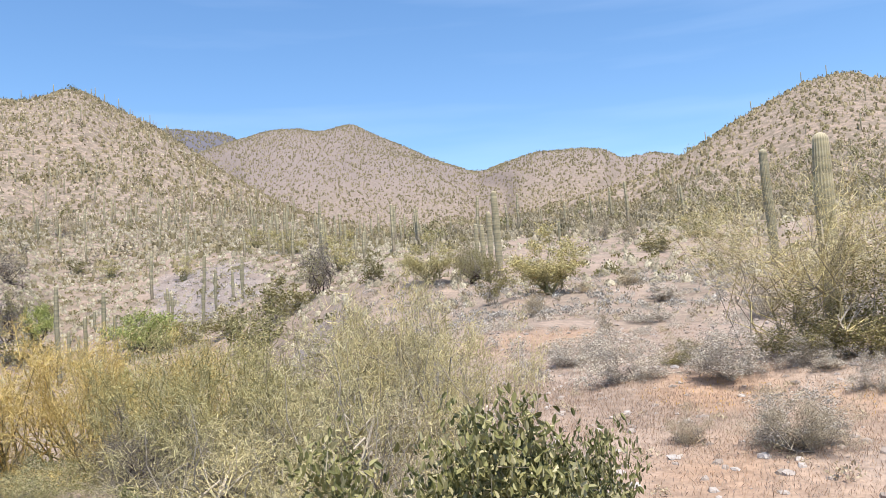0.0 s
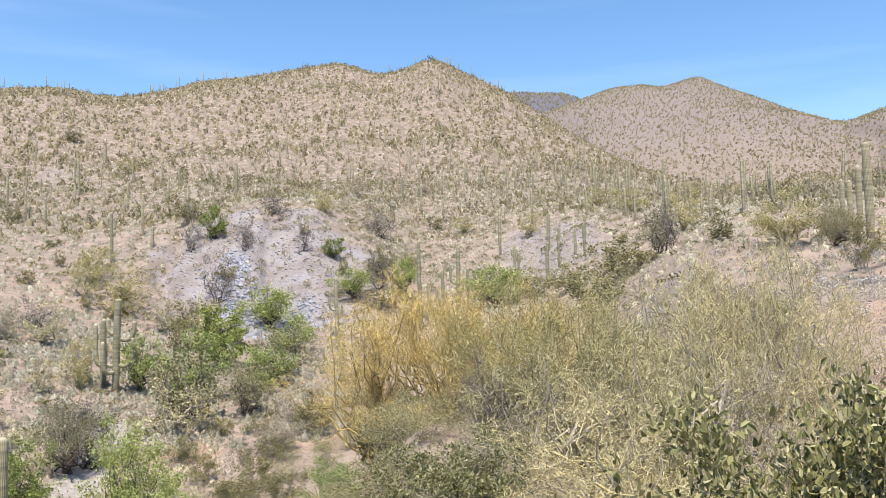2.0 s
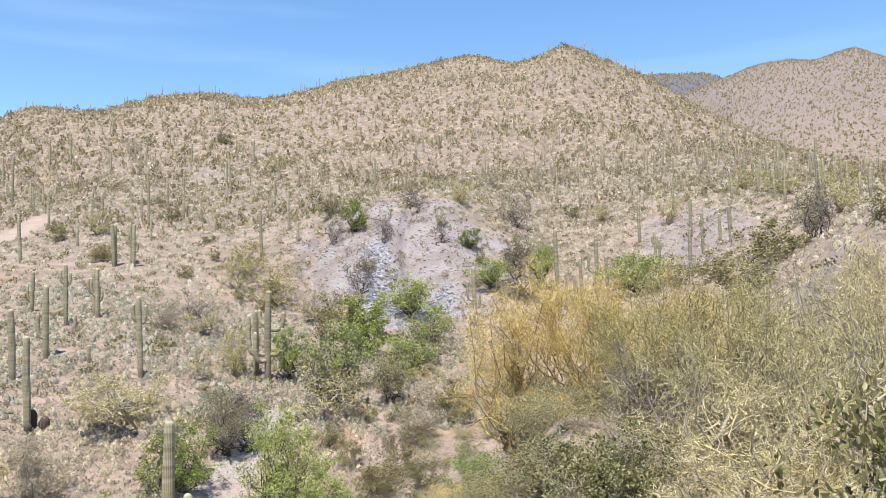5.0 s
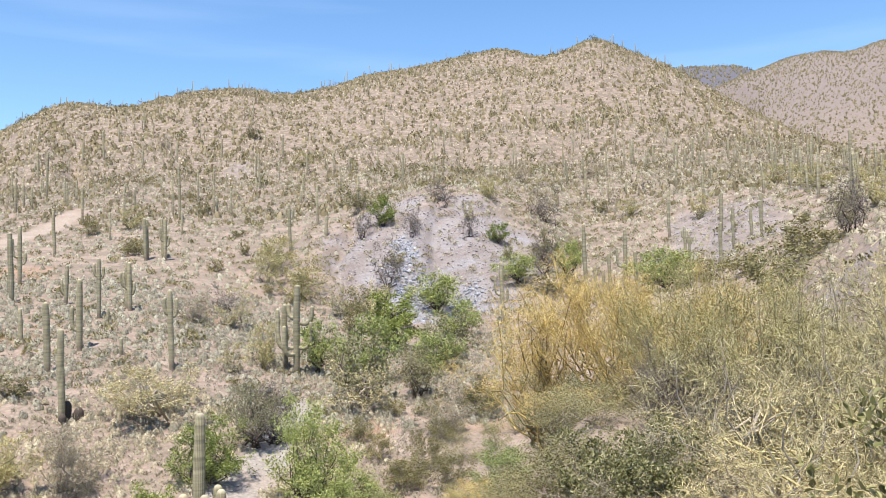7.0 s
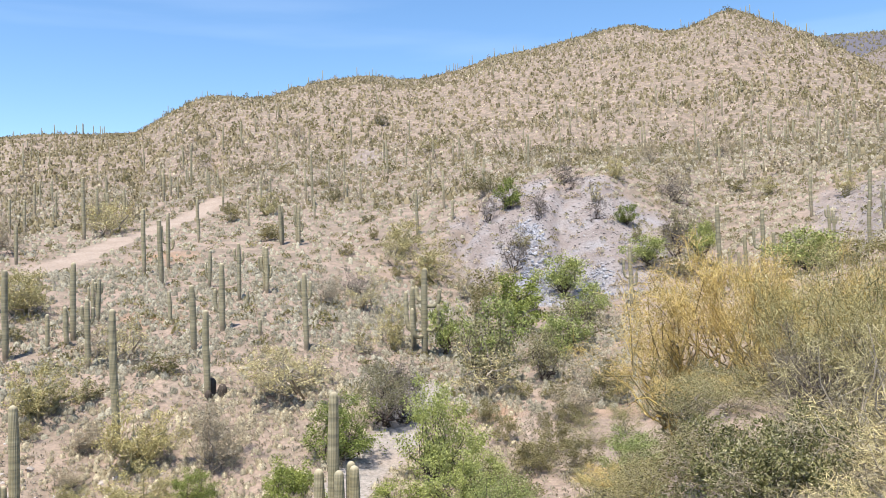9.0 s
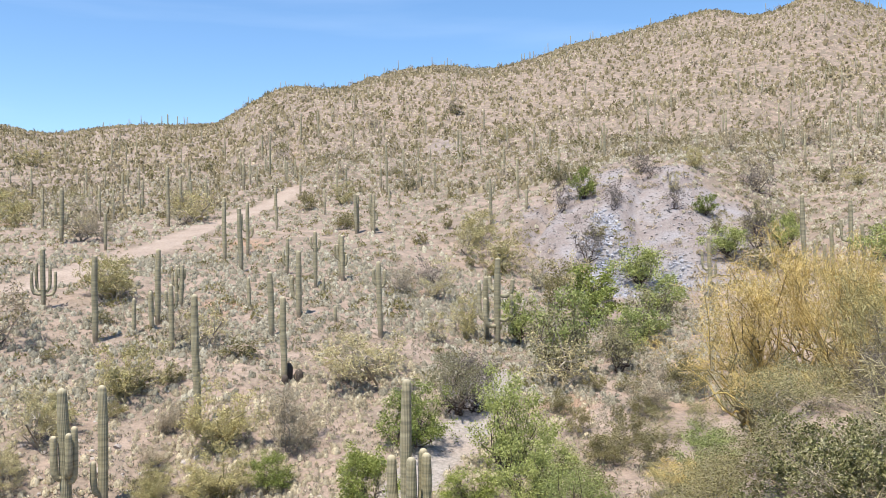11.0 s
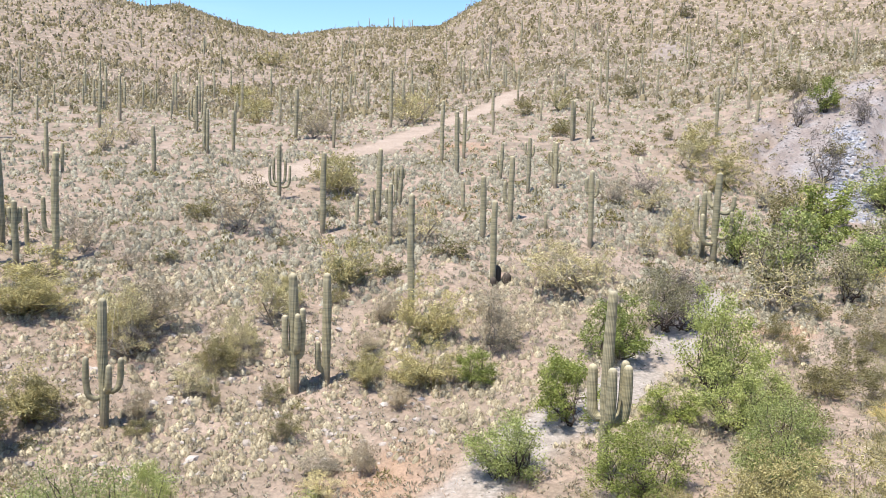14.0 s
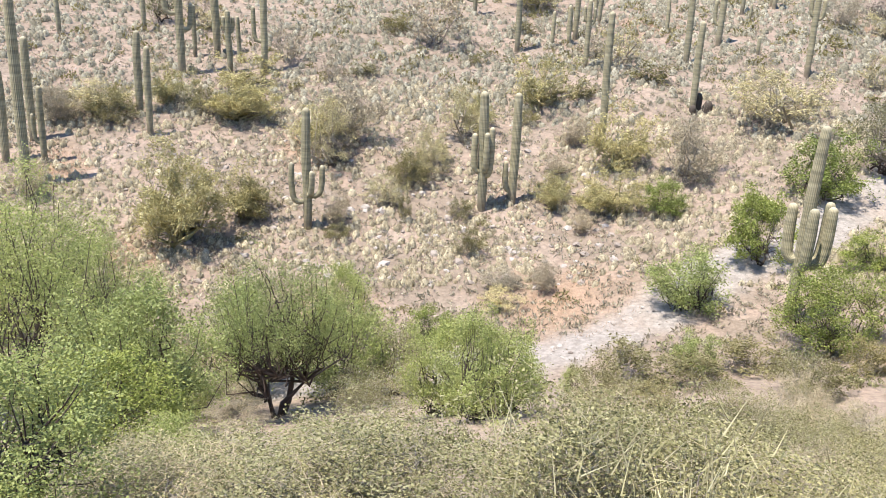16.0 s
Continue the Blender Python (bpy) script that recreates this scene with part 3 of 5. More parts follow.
NAMES = {
    "gold": ("palo_verde_tree", "golden-yellow palo verde tree in bloom on the slope", "tree"),
    "palo": ("palo_verde_tree", "yellow-green palo verde tree with fine twigs", "tree"),
    "pale": ("palo_verde_tree", "pale half-bare palo verde tree among dry brush", "tree"),
    "mesquite": ("mesquite_tree", "green feathery mesquite tree beside the dry wash", "tree"),
    "drab": ("mesquite_tree", "drab olive-grey mesquite tree in thin leaf", "tree"),
    "old": ("mesquite_tree", "old green mesquite tree with a thick dark leaning trunk", "tree"),
    "bright": ("green_bush", "dense bright green leafy bush near the wash", "bush"),
    "olive": ("olive_bush", "dark olive-green desert bush on stony ground", "bush"),
    "thorn": ("thorn_bush", "bare dark grey thorn bush rooted in stony ground", "bush"),
    "dry": ("dry_bush", "leafless grey twiggy bush on dry ground", "bush"),
    "bare": ("bare_tree", "bare grey mesquite tree with dark trunk", "tree"),
    "snag": ("ironwood_tree", "half-dead ironwood tree with pale crooked limbs", "tree"),
    "white": ("brittlebush", "low whitish grey brittlebush mound on gravel", "bush"),
    "jojoba": ("jojoba_bush", "leathery grey-green jojoba bush at the trail edge", "bush"),
    "brushy": ("scrub_bush", "pale grey-brown scrub bush on the steep slope", "bush"),
    "buck": ("jojoba_bush", "small-leaved grey-green bush on the steep slope", "bush"),
    "sprig": ("palo_verde_sapling", "young palo verde with bare pale green stems", "tree"),
}
plant_rng = random.Random(5)


def plant(kind, x, y, height, width):
    """One tree or bush of a kind, with its height and width in metres."""
    name, label, category = NAMES[kind]
    far = -1 if height > 4 and 20 < math.hypot(x, y) < 36 else 0 if math.hypot(x, y) < (30 if height > 2.8 else 22) else 1 if math.hypot(x, y) < 50 else 2
    (wood, crown, leaf), natural, top = stock(kind, far, plant_rng.randrange(2))
    e = thing(name, x, y, plant_rng.uniform(0, 360), label, category, category + "s of the slope", 1.0, 0.05)
    wide = width / natural * plant_rng.uniform(0.95, 1.1)
    e.scale = (wide, wide, height / top)
    part("trunk", wood, e)
    tagged(part("branchwork", crown, e), kind="stuff")
    if leaf:
        tagged(part("foliage", leaf, e), kind="stuff")
    return e


def plants(kind, text):
    """East, north, height and width of each."""
    for spec in text.split():
        plant(kind, *(float(v) for v in spec.split(",")))


# ---- saguaros ----
def column(pts, rad, ribs, around, rings):
    """A ribbed, round-topped column along points; gives points, quads and rib/cork/tip marks."""
    pts, rad = np.asarray(pts, float), np.asarray(rad, float)
    s = np.concatenate([[0], np.cumsum(np.linalg.norm(np.diff(pts, axis=0), axis=1))])
    q = np.concatenate([np.linspace(0, s[-1] - rad[-1], rings), s[-1] - rad[-1] * (1 - np.sin(np.linspace(0, np.pi / 2, 6)[1:]))])
    p = np.stack([pchip(s, pts[:, k], q) for k in range(3)], 1)
    r = pchip(s, rad, q)
    r[rings:] = rad[-1] * np.maximum(np.cos(np.linspace(0, np.pi / 2, 6)[1:]), 0.05)
    a = np.arange(around) * 2 * np.pi / around
    wave = 0.5 + 0.5 * np.cos(a * ribs)
    d = np.gradient(p, axis=0)
    d /= np.linalg.norm(d, axis=1, keepdims=True) + 1e-9
    ref = np.array([0, 1.0, 0])
    u = np.cross(ref[None], d)
    u /= np.linalg.norm(u, axis=1, keepdims=True)
    w = np.cross(d, u)
    rr = r[:, None] * (0.9 + 0.1 * wave[None])
    v = p[:, None] + rr[..., None] * (np.cos(a)[None, :, None] * u[:, None] + np.sin(a)[None, :, None] * w[:, None])
    n = len(p)
    i = np.arange(n - 1)[:, None] * around + np.arange(around)[None]
    j = np.arange(n - 1)[:, None] * around + (np.arange(around)[None] + 1) % around
    f = np.stack([i, j, j + around, i + around], -1).reshape(-1, 4)
    cork = np.clip(1 - q / (0.16 * s[-1] + 0.3), 0, 1)
    tip = np.clip((q - s[-1] + 0.16) / 0.16, 0, 1) * 0.7
    marks = np.zeros((n, around, 4))
    marks[..., 0], marks[..., 1], marks[..., 2], marks[..., 3] = wave[None] * 0.75, cork[:, None], tip[:, None], 1
    return v.reshape(-1, 3), f, marks.reshape(-1, 4)


def column_mesh(name, pts, rad, near, cork=True):
    v, f, m = column(pts, rad, 18 if near else 10, 72 if near else 20, 16 if near else 8)
    if not cork:
        m[:, 1] = 0
    me = mesh_of(name, v, [f], CACTUS, True)
    me.color_attributes.new("rib", "FLOAT_COLOR", "POINT").data.foreach_set("color", m.astype(np.float32).ravel())
    return me


ARMS = {
    # side (x) and forward (y) reach, height where it leaves, length upward, each in metres for a plant 6 m high
    "p": (),
    "s": ((-0.42, 0.0, 0.9, 1.3),),
    "l": ((-0.55, 0.1, 1.9, 1.6),),
    "a": ((-0.6, 0.0, 2.9, 1.5), (0.5, 0.1, 2.2, 0.9)),
    "t": ((-0.4, 0.0, 4.3, 0.8), (0.42, 0.1, 4.1, 0.9)),
    "u": ((-0.72, 0.0, 1.5, 1.5), (0.68, 0.0, 1.8, 1.3), (0.2, -0.5, 1.9, 0.9)),
    "v": ((-0.42, -0.1, 2.2, 1.5), (0.36, -0.2, 2.0, 2.3), (0.15, -0.45, 2.3, 1.6)),
    "w": ((-0.42, 0.1, 2.15, 1.5), (0.14, -0.42, 2.0, 1.5), (0.58, -0.05, 2.05, 1.55), (0.5, 0.3, 2.1, 1.6)),
    "c": ((-0.95, 0.0, 1.6, 2.0), (-0.55, 0.3, 2.0, 2.4), (0.6, 0.1, 1.9, 2.2), (1.05, -0.1, 1.5, 1.9)),
    "m": ((-1.15, 0.1, 1.9, 2.2), (0.95, 0.0, 3.5, 0.9), (-0.75, -0.5, 1.5, 1.5), (0.9, -0.3, 1.9, 1.4), (-0.5, 0.4, 3.9, 0.6)),
}
SAGUARO_WORDS = {"p": "tall single-stemmed green saguaro cactus", "s": "saguaro cactus with one small low arm", "l": "saguaro cactus with one raised side arm",
                 "a": "saguaro cactus with two uneven arms", "t": "saguaro cactus with short arms near its top", "u": "saguaro cactus with arms curving up from low on its trunk",
                 "v": "saguaro cactus with stubby clustered arms", "w": "large saguaro cactus with a ring of thick arms, above the wash",
                 "c": "candelabra saguaro cactus with several arms", "m": "old saguaro cactus with many crooked arms"}
cactus_rng = random.Random(9)


def saguaro(kind, x, y, h):
    near = math.hypot(x, y) < 64
    k = h / 6.0 if kind != "p" else 1
    e = thing("saguaro", x, y, math.degrees(math.atan2(-x, y)), SAGUARO_WORDS[kind] + (" on the stony slope" if kind in "pslat" else ""), "cactus", "saguaros", 1.0, 0.08)
    girth = min(0.225, 0.09 + 0.022 * h) * cactus_rng.uniform(0.85, 1.1)
    if kind == "w":
        girth = 0.205
    lean = cactus_rng.uniform(-0.03, 0.03) * h if kind != "w" else 0.1
    sway = cactus_rng.uniform(-0.03, 0.03) * h
    trunk = [(0, 0, 0), (lean * 0.2, 0, h * 0.3), (lean * 0.6 + sway * 0.3, 0, h * 0.65), (lean, 0, h)]
    part("trunk", column_mesh("saguaro_trunk", trunk, [girth * 0.85, girth, girth * 1.03, girth * 0.82], near), e)
    for ax, ay, az, up in ARMS[kind]:
        ax, ay, az, up = ax * k * 1.05, ay * k * 1.05, az * k, up * k * cactus_rng.uniform(0.9, 1.1)
        g = girth * (0.95 if kind == "w" else 0.66)
        cx = lean * az / h
        path = [(cx, 0, az), (cx + ax * 0.5, ay * 0.5, az - 0.1), (cx + ax * 0.88, ay * 0.88, az + 0.12), (cx + ax, ay, az + 0.5 * up + 0.2), (cx + ax, ay, az + up + 0.25)]
        part("arm", column_mesh("saguaro_arm", path, [g * 0.75, g * 0.9, g, g, g * 0.85], near, False), e)
    return e


def saguaros(kind, text):
    for spec in text.split():
        x, y, h = (float(v) for v in spec.split(","))
        armed = kind == "p" and math.hypot(x, y) > 52 and h > 3.5 and cactus_rng.random() < 0.28
        saguaro(cactus_rng.choice("atls") if armed else kind, x, y, h)
# ---- the ground: one sheet out to the horizon ----
def near_line(x, y, pts):
    """Distance to a line of points on the plan."""
    best = np.full(x.shape, 1e9)
    for (ax, ay), (bx, by) in zip(pts[:-1], pts[1:]):
        dx, dy = bx - ax, by - ay
        s = np.clip(((x - ax) * dx + (y - ay) * dy) / (dx * dx + dy * dy), 0, 1)
        best = np.minimum(best, np.hypot(x - ax - s * dx, y - ay - s * dy))
    return best


WASH = [(-21, -30), (-23.5, -14), (-24, -2), (-24.5, 5), (-24.8, 10.5), (-26, 14), (-28.2, 18.5), (-28.7, 22.5), (-30.6, 26.4), (-33, 31), (-37, 37)]
TRAIL = [(-30.9, 28.1), (-28.3, 31.1), (-28, 34.1), (-31.2, 40.4), (-37.3, 49.4)]
ROAD = [(-73.2, 19), (-75, 23.5), (-85.2, 33.9), (-108.1, 55.2), (-130, 80)]
FAR_ROAD = [(-246.9, 84.7), (-286.7, 97.8), (-366.1, 125.4), (-440, 150)]
STRAW_SPOTS = [(-57.2, 47.1, 2.2), (-82, 45, 4), (-78, 40, 3), (-122.6, 31.4, 5), (2.9, 21.6, 2.4), (3.7, 11.6, 1.6), (5.3, 10.2, 1.3), (-35.8, -4.9, 1.6),
               (-43.4, -8.5, 1.5), (-29, 12, 3.5), (-31, 3, 3), (-27, -3, 2.5), (-45, 4, 3), (-24, 44, 4), (-16, 36, 4), (-31, 37, 2), (2.5, 8, 3), (-60, 30, 3)]


def ground_kinds(x, y):
    r, b = np.hypot(x, y), np.degrees(np.arctan2(-x, y))
    fray = 0.5 * bumps(x / 4, y / 4, 11) + 0.5 * bumps(x / 1.3, y / 1.3, 12)

    warp = 2.2 * bumps(x / 9, y / 9, 13) + 1.2 * bumps(x / 3.5, y / 3.5, 14)

    def patch(b0, b1, r0, r1):
        """A ragged spot between two bearings and two distances."""
        u = (b - (b0 + b1) / 2 + warp * 0.35 * (b1 - b0) / 14) / ((b1 - b0) / 2)
        v = (r - (r0 + r1) / 2 + warp * 2.0 * (r1 - r0) / 30) / ((r1 - r0) / 2)
        return np.clip((1.05 + fray * 0.5 - np.hypot(u, v) ** 1.5) / 0.5, 0, 1)

    scree = np.maximum.reduce([patch(26.5, 43.5, 84, 118), patch(11.5, 20, 90, 130) * 0.75, patch(6.5, 11, 42, 54) * 0.6, patch(46.8, 49.4, 196, 228) * 0.5])
    wash = np.clip((1.5 + 0.7 * fray - near_line(x, y, WASH)) / 0.5, 0, 1)
    track = np.maximum.reduce([np.clip((2.5 + 0.7 * fray - near_line(x, y, ROAD)) / 0.8, 0, 1), np.clip((1.6 - near_line(x, y, FAR_ROAD)) / 1.5, 0, 1) * 0.7,
                               np.clip((0.9 + 0.6 * fray - near_line(x, y, TRAIL)) / 0.6, 0, 1) * 0.6])
    straw = np.zeros_like(x)
    for sx, sy, sr in STRAW_SPOTS:
        straw = np.maximum(straw, np.clip(1.1 + fray * 0.9 - np.hypot(x - sx, y - sy) / sr, 0, 1))
    return scree, wash, track, straw * 0.62


def blue_rock(x, y):
    """Where the cut bank shows bluish rock."""
    warp = 1.5 * bumps(x / 5, y / 5, 15) + 1.0 * bumps(x / 2, y / 2, 16)
    b, r = np.degrees(np.arctan2(-x, y)), np.hypot(x, y)
    spots = [(36.8, 90.5, 2.0, 6), (33.2, 90, 1.8, 4.5), (37.2, 99, 1.0, 3)]
    return np.max([np.clip(1.3 - np.hypot((b - sb + warp * 0.3) / sw, (r - sr + warp) / sl), 0, 1) for sb, sr, sw, sl in spots], 0)


def build_ground():
    az = np.concatenate([np.arange(-34, 112, 0.36), np.arange(112, 326, 3.0)])
    reach = np.exp(np.concatenate([np.linspace(math.log(0.45), math.log(70), 130), np.linspace(math.log(71), math.log(1300), 210), np.linspace(math.log(1340), math.log(4550), 40)]))
    a, r = np.meshgrid(np.radians(az), reach, indexing="ij")
    x, y = -r * np.sin(a), r * np.cos(a)
    z = land(x, y)
    n, m = x.shape
    verts = np.concatenate([np.stack([x, y, z], -1).reshape(-1, 3), [[0, 0, -1.62]]])
    i = np.arange(n)[:, None] * m + np.arange(m - 1)[None]
    j = (np.arange(n)[:, None] + 1) % n * m + np.arange(m - 1)[None]
    quads = np.stack([i, i + 1, j + 1, j], -1).reshape(-1, 4)
    fan = np.stack([np.arange(n) * m, (np.arange(n) + 1) % n * m, np.full(n, n * m)], -1)
    me = mesh_of("ground", verts, [quads[:, ::-1], fan[:, ::-1]], GROUND, True)
    kinds = np.ones((len(verts), 4), np.float32)
    kinds[:, 0], kinds[:, 1], kinds[:, 2], straw = ground_kinds(verts[:, 0], verts[:, 1])
    me.color_attributes.new("kinds", "FLOAT_COLOR", "POINT").data.foreach_set("color", kinds.ravel())
    me.attributes.new("straw", "FLOAT", "POINT").data.foreach_set("value", straw.astype(np.float32))
    me.attributes.new("blue", "FLOAT", "POINT").data.foreach_set("value", blue_rock(verts[:, 0], verts[:, 1]).astype(np.float32))
    far = np.hypot(verts[:, 0], verts[:, 1])
    me.attributes.new("brushy", "FLOAT", "POINT").data.foreach_set("value", np.clip(0.5 + (far - 60) / 250, 0.5, 0.9) * np.clip((far - 16) / 14, 0.15, 1).astype(np.float32))
    # steps up with distance: how much painted haze the ground colour takes
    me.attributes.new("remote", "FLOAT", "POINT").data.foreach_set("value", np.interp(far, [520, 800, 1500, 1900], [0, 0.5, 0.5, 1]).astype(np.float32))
    return tagged(new("ground", me), "stony tan desert hillside with a pale dry wash", "ground", "", "structure")


build_ground()


# ---- brush, stones and far cacti that nobody could count ----
def scatter_points(seed, count, b0, b1, r0, r1, power=1.0):
    """Points on the plan between two bearings and two distances, even by area for power 2."""
    rng = np.random.default_rng(seed)
    b = np.radians(rng.uniform(b0, b1, count))
    r = (rng.uniform(0, 1, count) * (r1 ** power - r0 ** power) + r0 ** power) ** (1 / power)
    return -r * np.sin(b), r * np.cos(b), r, rng


def strew(name, templates, x, y, size, rng, material, label, category, sink=0.0, flat=1.0, smooth=False):
    """One object of many copies of small shapes, stood on the ground."""
    vs, fs, base = [], [], 0
    z = land(x, y)
    pick = rng.integers(0, len(templates), len(x))
    turn = rng.uniform(0, 2 * np.pi, len(x))
    for k, (tv, tf) in enumerate(templates):
        s = np.where(pick == k)[0]
        if not len(s):
            continue
        c, d, w = np.cos(turn[s])[:, None], np.sin(turn[s])[:, None], size[s][:, None]
        v = np.stack([(tv[None, :, 0] * c - tv[None, :, 1] * d) * w + x[s][:, None], (tv[None, :, 0] * d + tv[None, :, 1] * c) * w + y[s][:, None],
                      tv[None, :, 2] * w * flat + (z[s] - sink * size[s])[:, None]], -1)
        f = tf[None] + (np.arange(len(s)) * len(tv))[:, None, None] + base
        vs.append(v.reshape(-1, 3))
        fs.append(f.reshape(-1, tf.shape[1]))
        base += len(s) * len(tv)
    me = mesh_of(name, np.concatenate(vs), fs, material, smooth)
    return tagged(new(name, me), label, category, "", "stuff")


def mound(seed, count, length, width, tall=0.5):
    """A low shrub one metre across, as many small leaves and stems standing out from a dome."""
    rng = np.random.default_rng(seed)
    d = rng.normal(size=(count, 3))
    d[:, 2] = np.abs(d[:, 2]) + 0.25
    d /= np.linalg.norm(d, axis=1, keepdims=True)
    lobe = 0.8 + 0.2 * np.sin(np.arctan2(d[:, 1], d[:, 0]) * rng.integers(2, 5) + rng.uniform(0, 6))
    at = d * (rng.uniform(0.6, 1.0, count) ** 0.5 * lobe)[:, None] * [0.5, 0.5, tall] * 0.9
    v, f = leaves(rng, at, length, width, 0.8)
    v[:, 2] = np.maximum(v[:, 2], 0.0)
    return v, f


def tussock(seed, around, rings, count, length, width, tall=0.4):
    """A low dense shrub one metre across: a ragged, lumpy dome of growth with loose leaves standing out of it."""
    rng = np.random.default_rng(seed)
    el = np.linspace(-0.12, 1.45, rings + 1)
    a = np.arange(around) * 2 * np.pi / around
    lobe = 0.88 + 0.12 * np.sin(a * rng.integers(2, 4) + rng.uniform(0, 6))
    q = rng.uniform(0.78, 1.06, (rings + 1, around)) * lobe[None]
    turn = a[None] + rng.normal(size=(rings + 1, around)) * 0.1
    v = np.stack([np.cos(el)[:, None] * np.cos(turn) * q * 0.34, np.cos(el)[:, None] * np.sin(turn) * q * 0.34, np.sin(el)[:, None] * q * tall * 0.85], -1).reshape(-1, 3)
    i = np.arange(rings)[:, None] * around + np.arange(around)[None]
    j = np.arange(rings)[:, None] * around + (np.arange(around)[None] + 1) % around
    f = np.stack([i, j, j + around, i + around], -1).reshape(-1, 4)
    lv, lf = mound(seed + 500, count, length, width, tall * 1.08)
    return np.concatenate([v, lv]), np.concatenate([f, lf + len(v)])


def pebble(seed):
    """A broken stone: twenty faces, pulled about and flattened."""
    rng = np.random.default_rng(seed)
    g = (1 + 5 ** 0.5) / 2
    v = np.array([(-1, g, 0), (1, g, 0), (-1, -g, 0), (1, -g, 0), (0, -1, g), (0, 1, g), (0, -1, -g), (0, 1, -g), (g, 0, -1), (g, 0, 1), (-g, 0, -1), (-g, 0, 1)])
    v = v / np.linalg.norm(v[0]) * 0.5 * rng.uniform(0.65, 1.15, (12, 1)) * [1, rng.uniform(0.65, 0.95), rng.uniform(0.4, 0.7)]
    f = np.array([(0, 11, 5), (0, 5, 1), (0, 1, 7), (0, 7, 10), (0, 10, 11), (1, 5, 9), (5, 11, 4), (11, 10, 2), (10, 7, 6), (7, 1, 8),
                  (3, 9, 4), (3, 4, 2), (3, 2, 6), (3, 6, 8), (3, 8, 9), (4, 9, 5), (2, 4, 11), (6, 2, 10), (8, 6, 7), (9, 8, 1)])
    return v, f


def keep(mask, *arrays):
    return [a[mask] for a in arrays]


PEBBLES = [pebble(s) for s in range(6)]
NEAR_MOUNDS = [mound(70 + s, 420, 0.055, 0.026, 0.5) for s in range(5)]
FINE_MOUNDS = [mound(s, 64, 0.11, 0.06, 0.42) for s in range(6)]
BANK_TUSSOCKS = [tussock(110 + s, 7, 2, 46, 0.10, 0.055, 0.54) for s in range(10)]
BENCH_TUSSOCKS = [tussock(130 + s, 6, 2, 16, 0.14, 0.085, 0.56) for s in range(10)]
UPPER_TUSSOCKS = [tussock(150 + s, 6, 2, 5, 0.18, 0.1, 0.5) for s in range(10)]
MID_MOUNDS = [mound(10 + s, 48, 0.12, 0.075, 0.45) for s in range(8)]
PALE_SPECKS = [tussock(190 + s, 5, 2, 1, 0.3, 0.2, 0.55) for s in range(6)]
SPECKS = [tussock(30 + s, 5, 2, 2, 0.4, 0.24, 0.7) for s in range(8)]
CLOSER_SPECKS = [tussock(90 + s, 6, 2, 9, 0.28, 0.16, 0.75) for s in range(8)]


def open_ground(x, y):
    scree, wash, track, straw = ground_kinds(x, y)
    return np.maximum.reduce([scree * 0.9, wash, track])


def brush(name, seed, count, b0, b1, r0, r1, power, s0, s1, templates, material, label, clump=0.0):
    x, y, r, rng = scatter_points(seed, count, b0, b1, r0, r1, power)
    ok = rng.uniform(0, 1, count) > open_ground(x, y)
    if clump:
        ok &= bumps(x / clump, y / clump, seed) + 0.6 * rng.normal(size=count) > (-0.25 if r0 > 30 else 0)
    x, y, r = keep(ok, x, y, r)
    return strew(name, templates, x, y, rng.uniform(s0, s1, len(x)) * rng.uniform(0.7, 1.2, len(x)), rng, material, label, "brush", 0.04, 1.0, True)


brush("bursage_scrub", 1, 8500, 38, 107, 33, 53, 1.8, 0.25, 0.8, BANK_TUSSOCKS, LEAF_BURSAGE, "low pale grey-green bursage scrub over the bank", 5)
brush("bursage_scrub", 2, 13500, 30, 107, 48, 88, 1.7, 0.35, 1.05, BENCH_TUSSOCKS, LEAF_BURSAGE, "low pale bursage scrub over the bench", 11)
brush("bursage_scrub", 13, 15000, 26, 112, 85, 210, 1.8, 0.5, 1.25, UPPER_TUSSOCKS, LEAF_BURSAGE, "low pale bursage scrub over the upper bench")
brush("dark_brush", 3, 4200, 28, 107, 50, 210, 1.8, 0.6, 1.9, MID_MOUNDS, LEAF_OLIVE, "dark olive brush dotted over the bench")
brush("hillside_brush", 16, 8000, -34, 112, 130, 260, 2.0, 0.7, 2.0, CLOSER_SPECKS, LEAF_HILL, "olive-brown brush over the lower hillside")
brush("hillside_brush", 4, 42000, -34, 112, 250, 540, 2.0, 0.9, 2.7, SPECKS, LEAF_HILL, "olive-brown brush dotted over the hillside")
brush("hillside_brush", 18, 1800, -34, 2, 90, 260, 1.8, 0.7, 1.9, CLOSER_SPECKS, LEAF_HILL, "olive-brown brush up the ridge")
brush("hillside_scrub", 19, 2600, -34, 2, 90, 260, 1.8, 0.7, 1.8, CLOSER_SPECKS, LEAF_HILLSCRUB, "grey-tan scrub up the ridge")
brush("hillside_scrub", 17, 7000, -34, 112, 140, 270, 2.0, 0.7, 1.6, CLOSER_SPECKS, LEAF_HILLSCRUB, "pale scrub over the lower hillside")
brush("far_hill_brush", 6, 21000, -20, 20, 540, 1200, 2.0, 1.5, 3.6, SPECKS, LEAF_HILL, "dark brush specks on the far mountain")
BIG_MOUNDS = [mound(170 + s, 110, 0.10, 0.07, 0.85) for s in range(6)]
brush("hillside_trees", 71, 420, 2, 112, 150, 470, 1.6, 2.6, 5.2, BIG_MOUNDS, LEAF_OLIVE, "small olive trees scattered over the hillside")
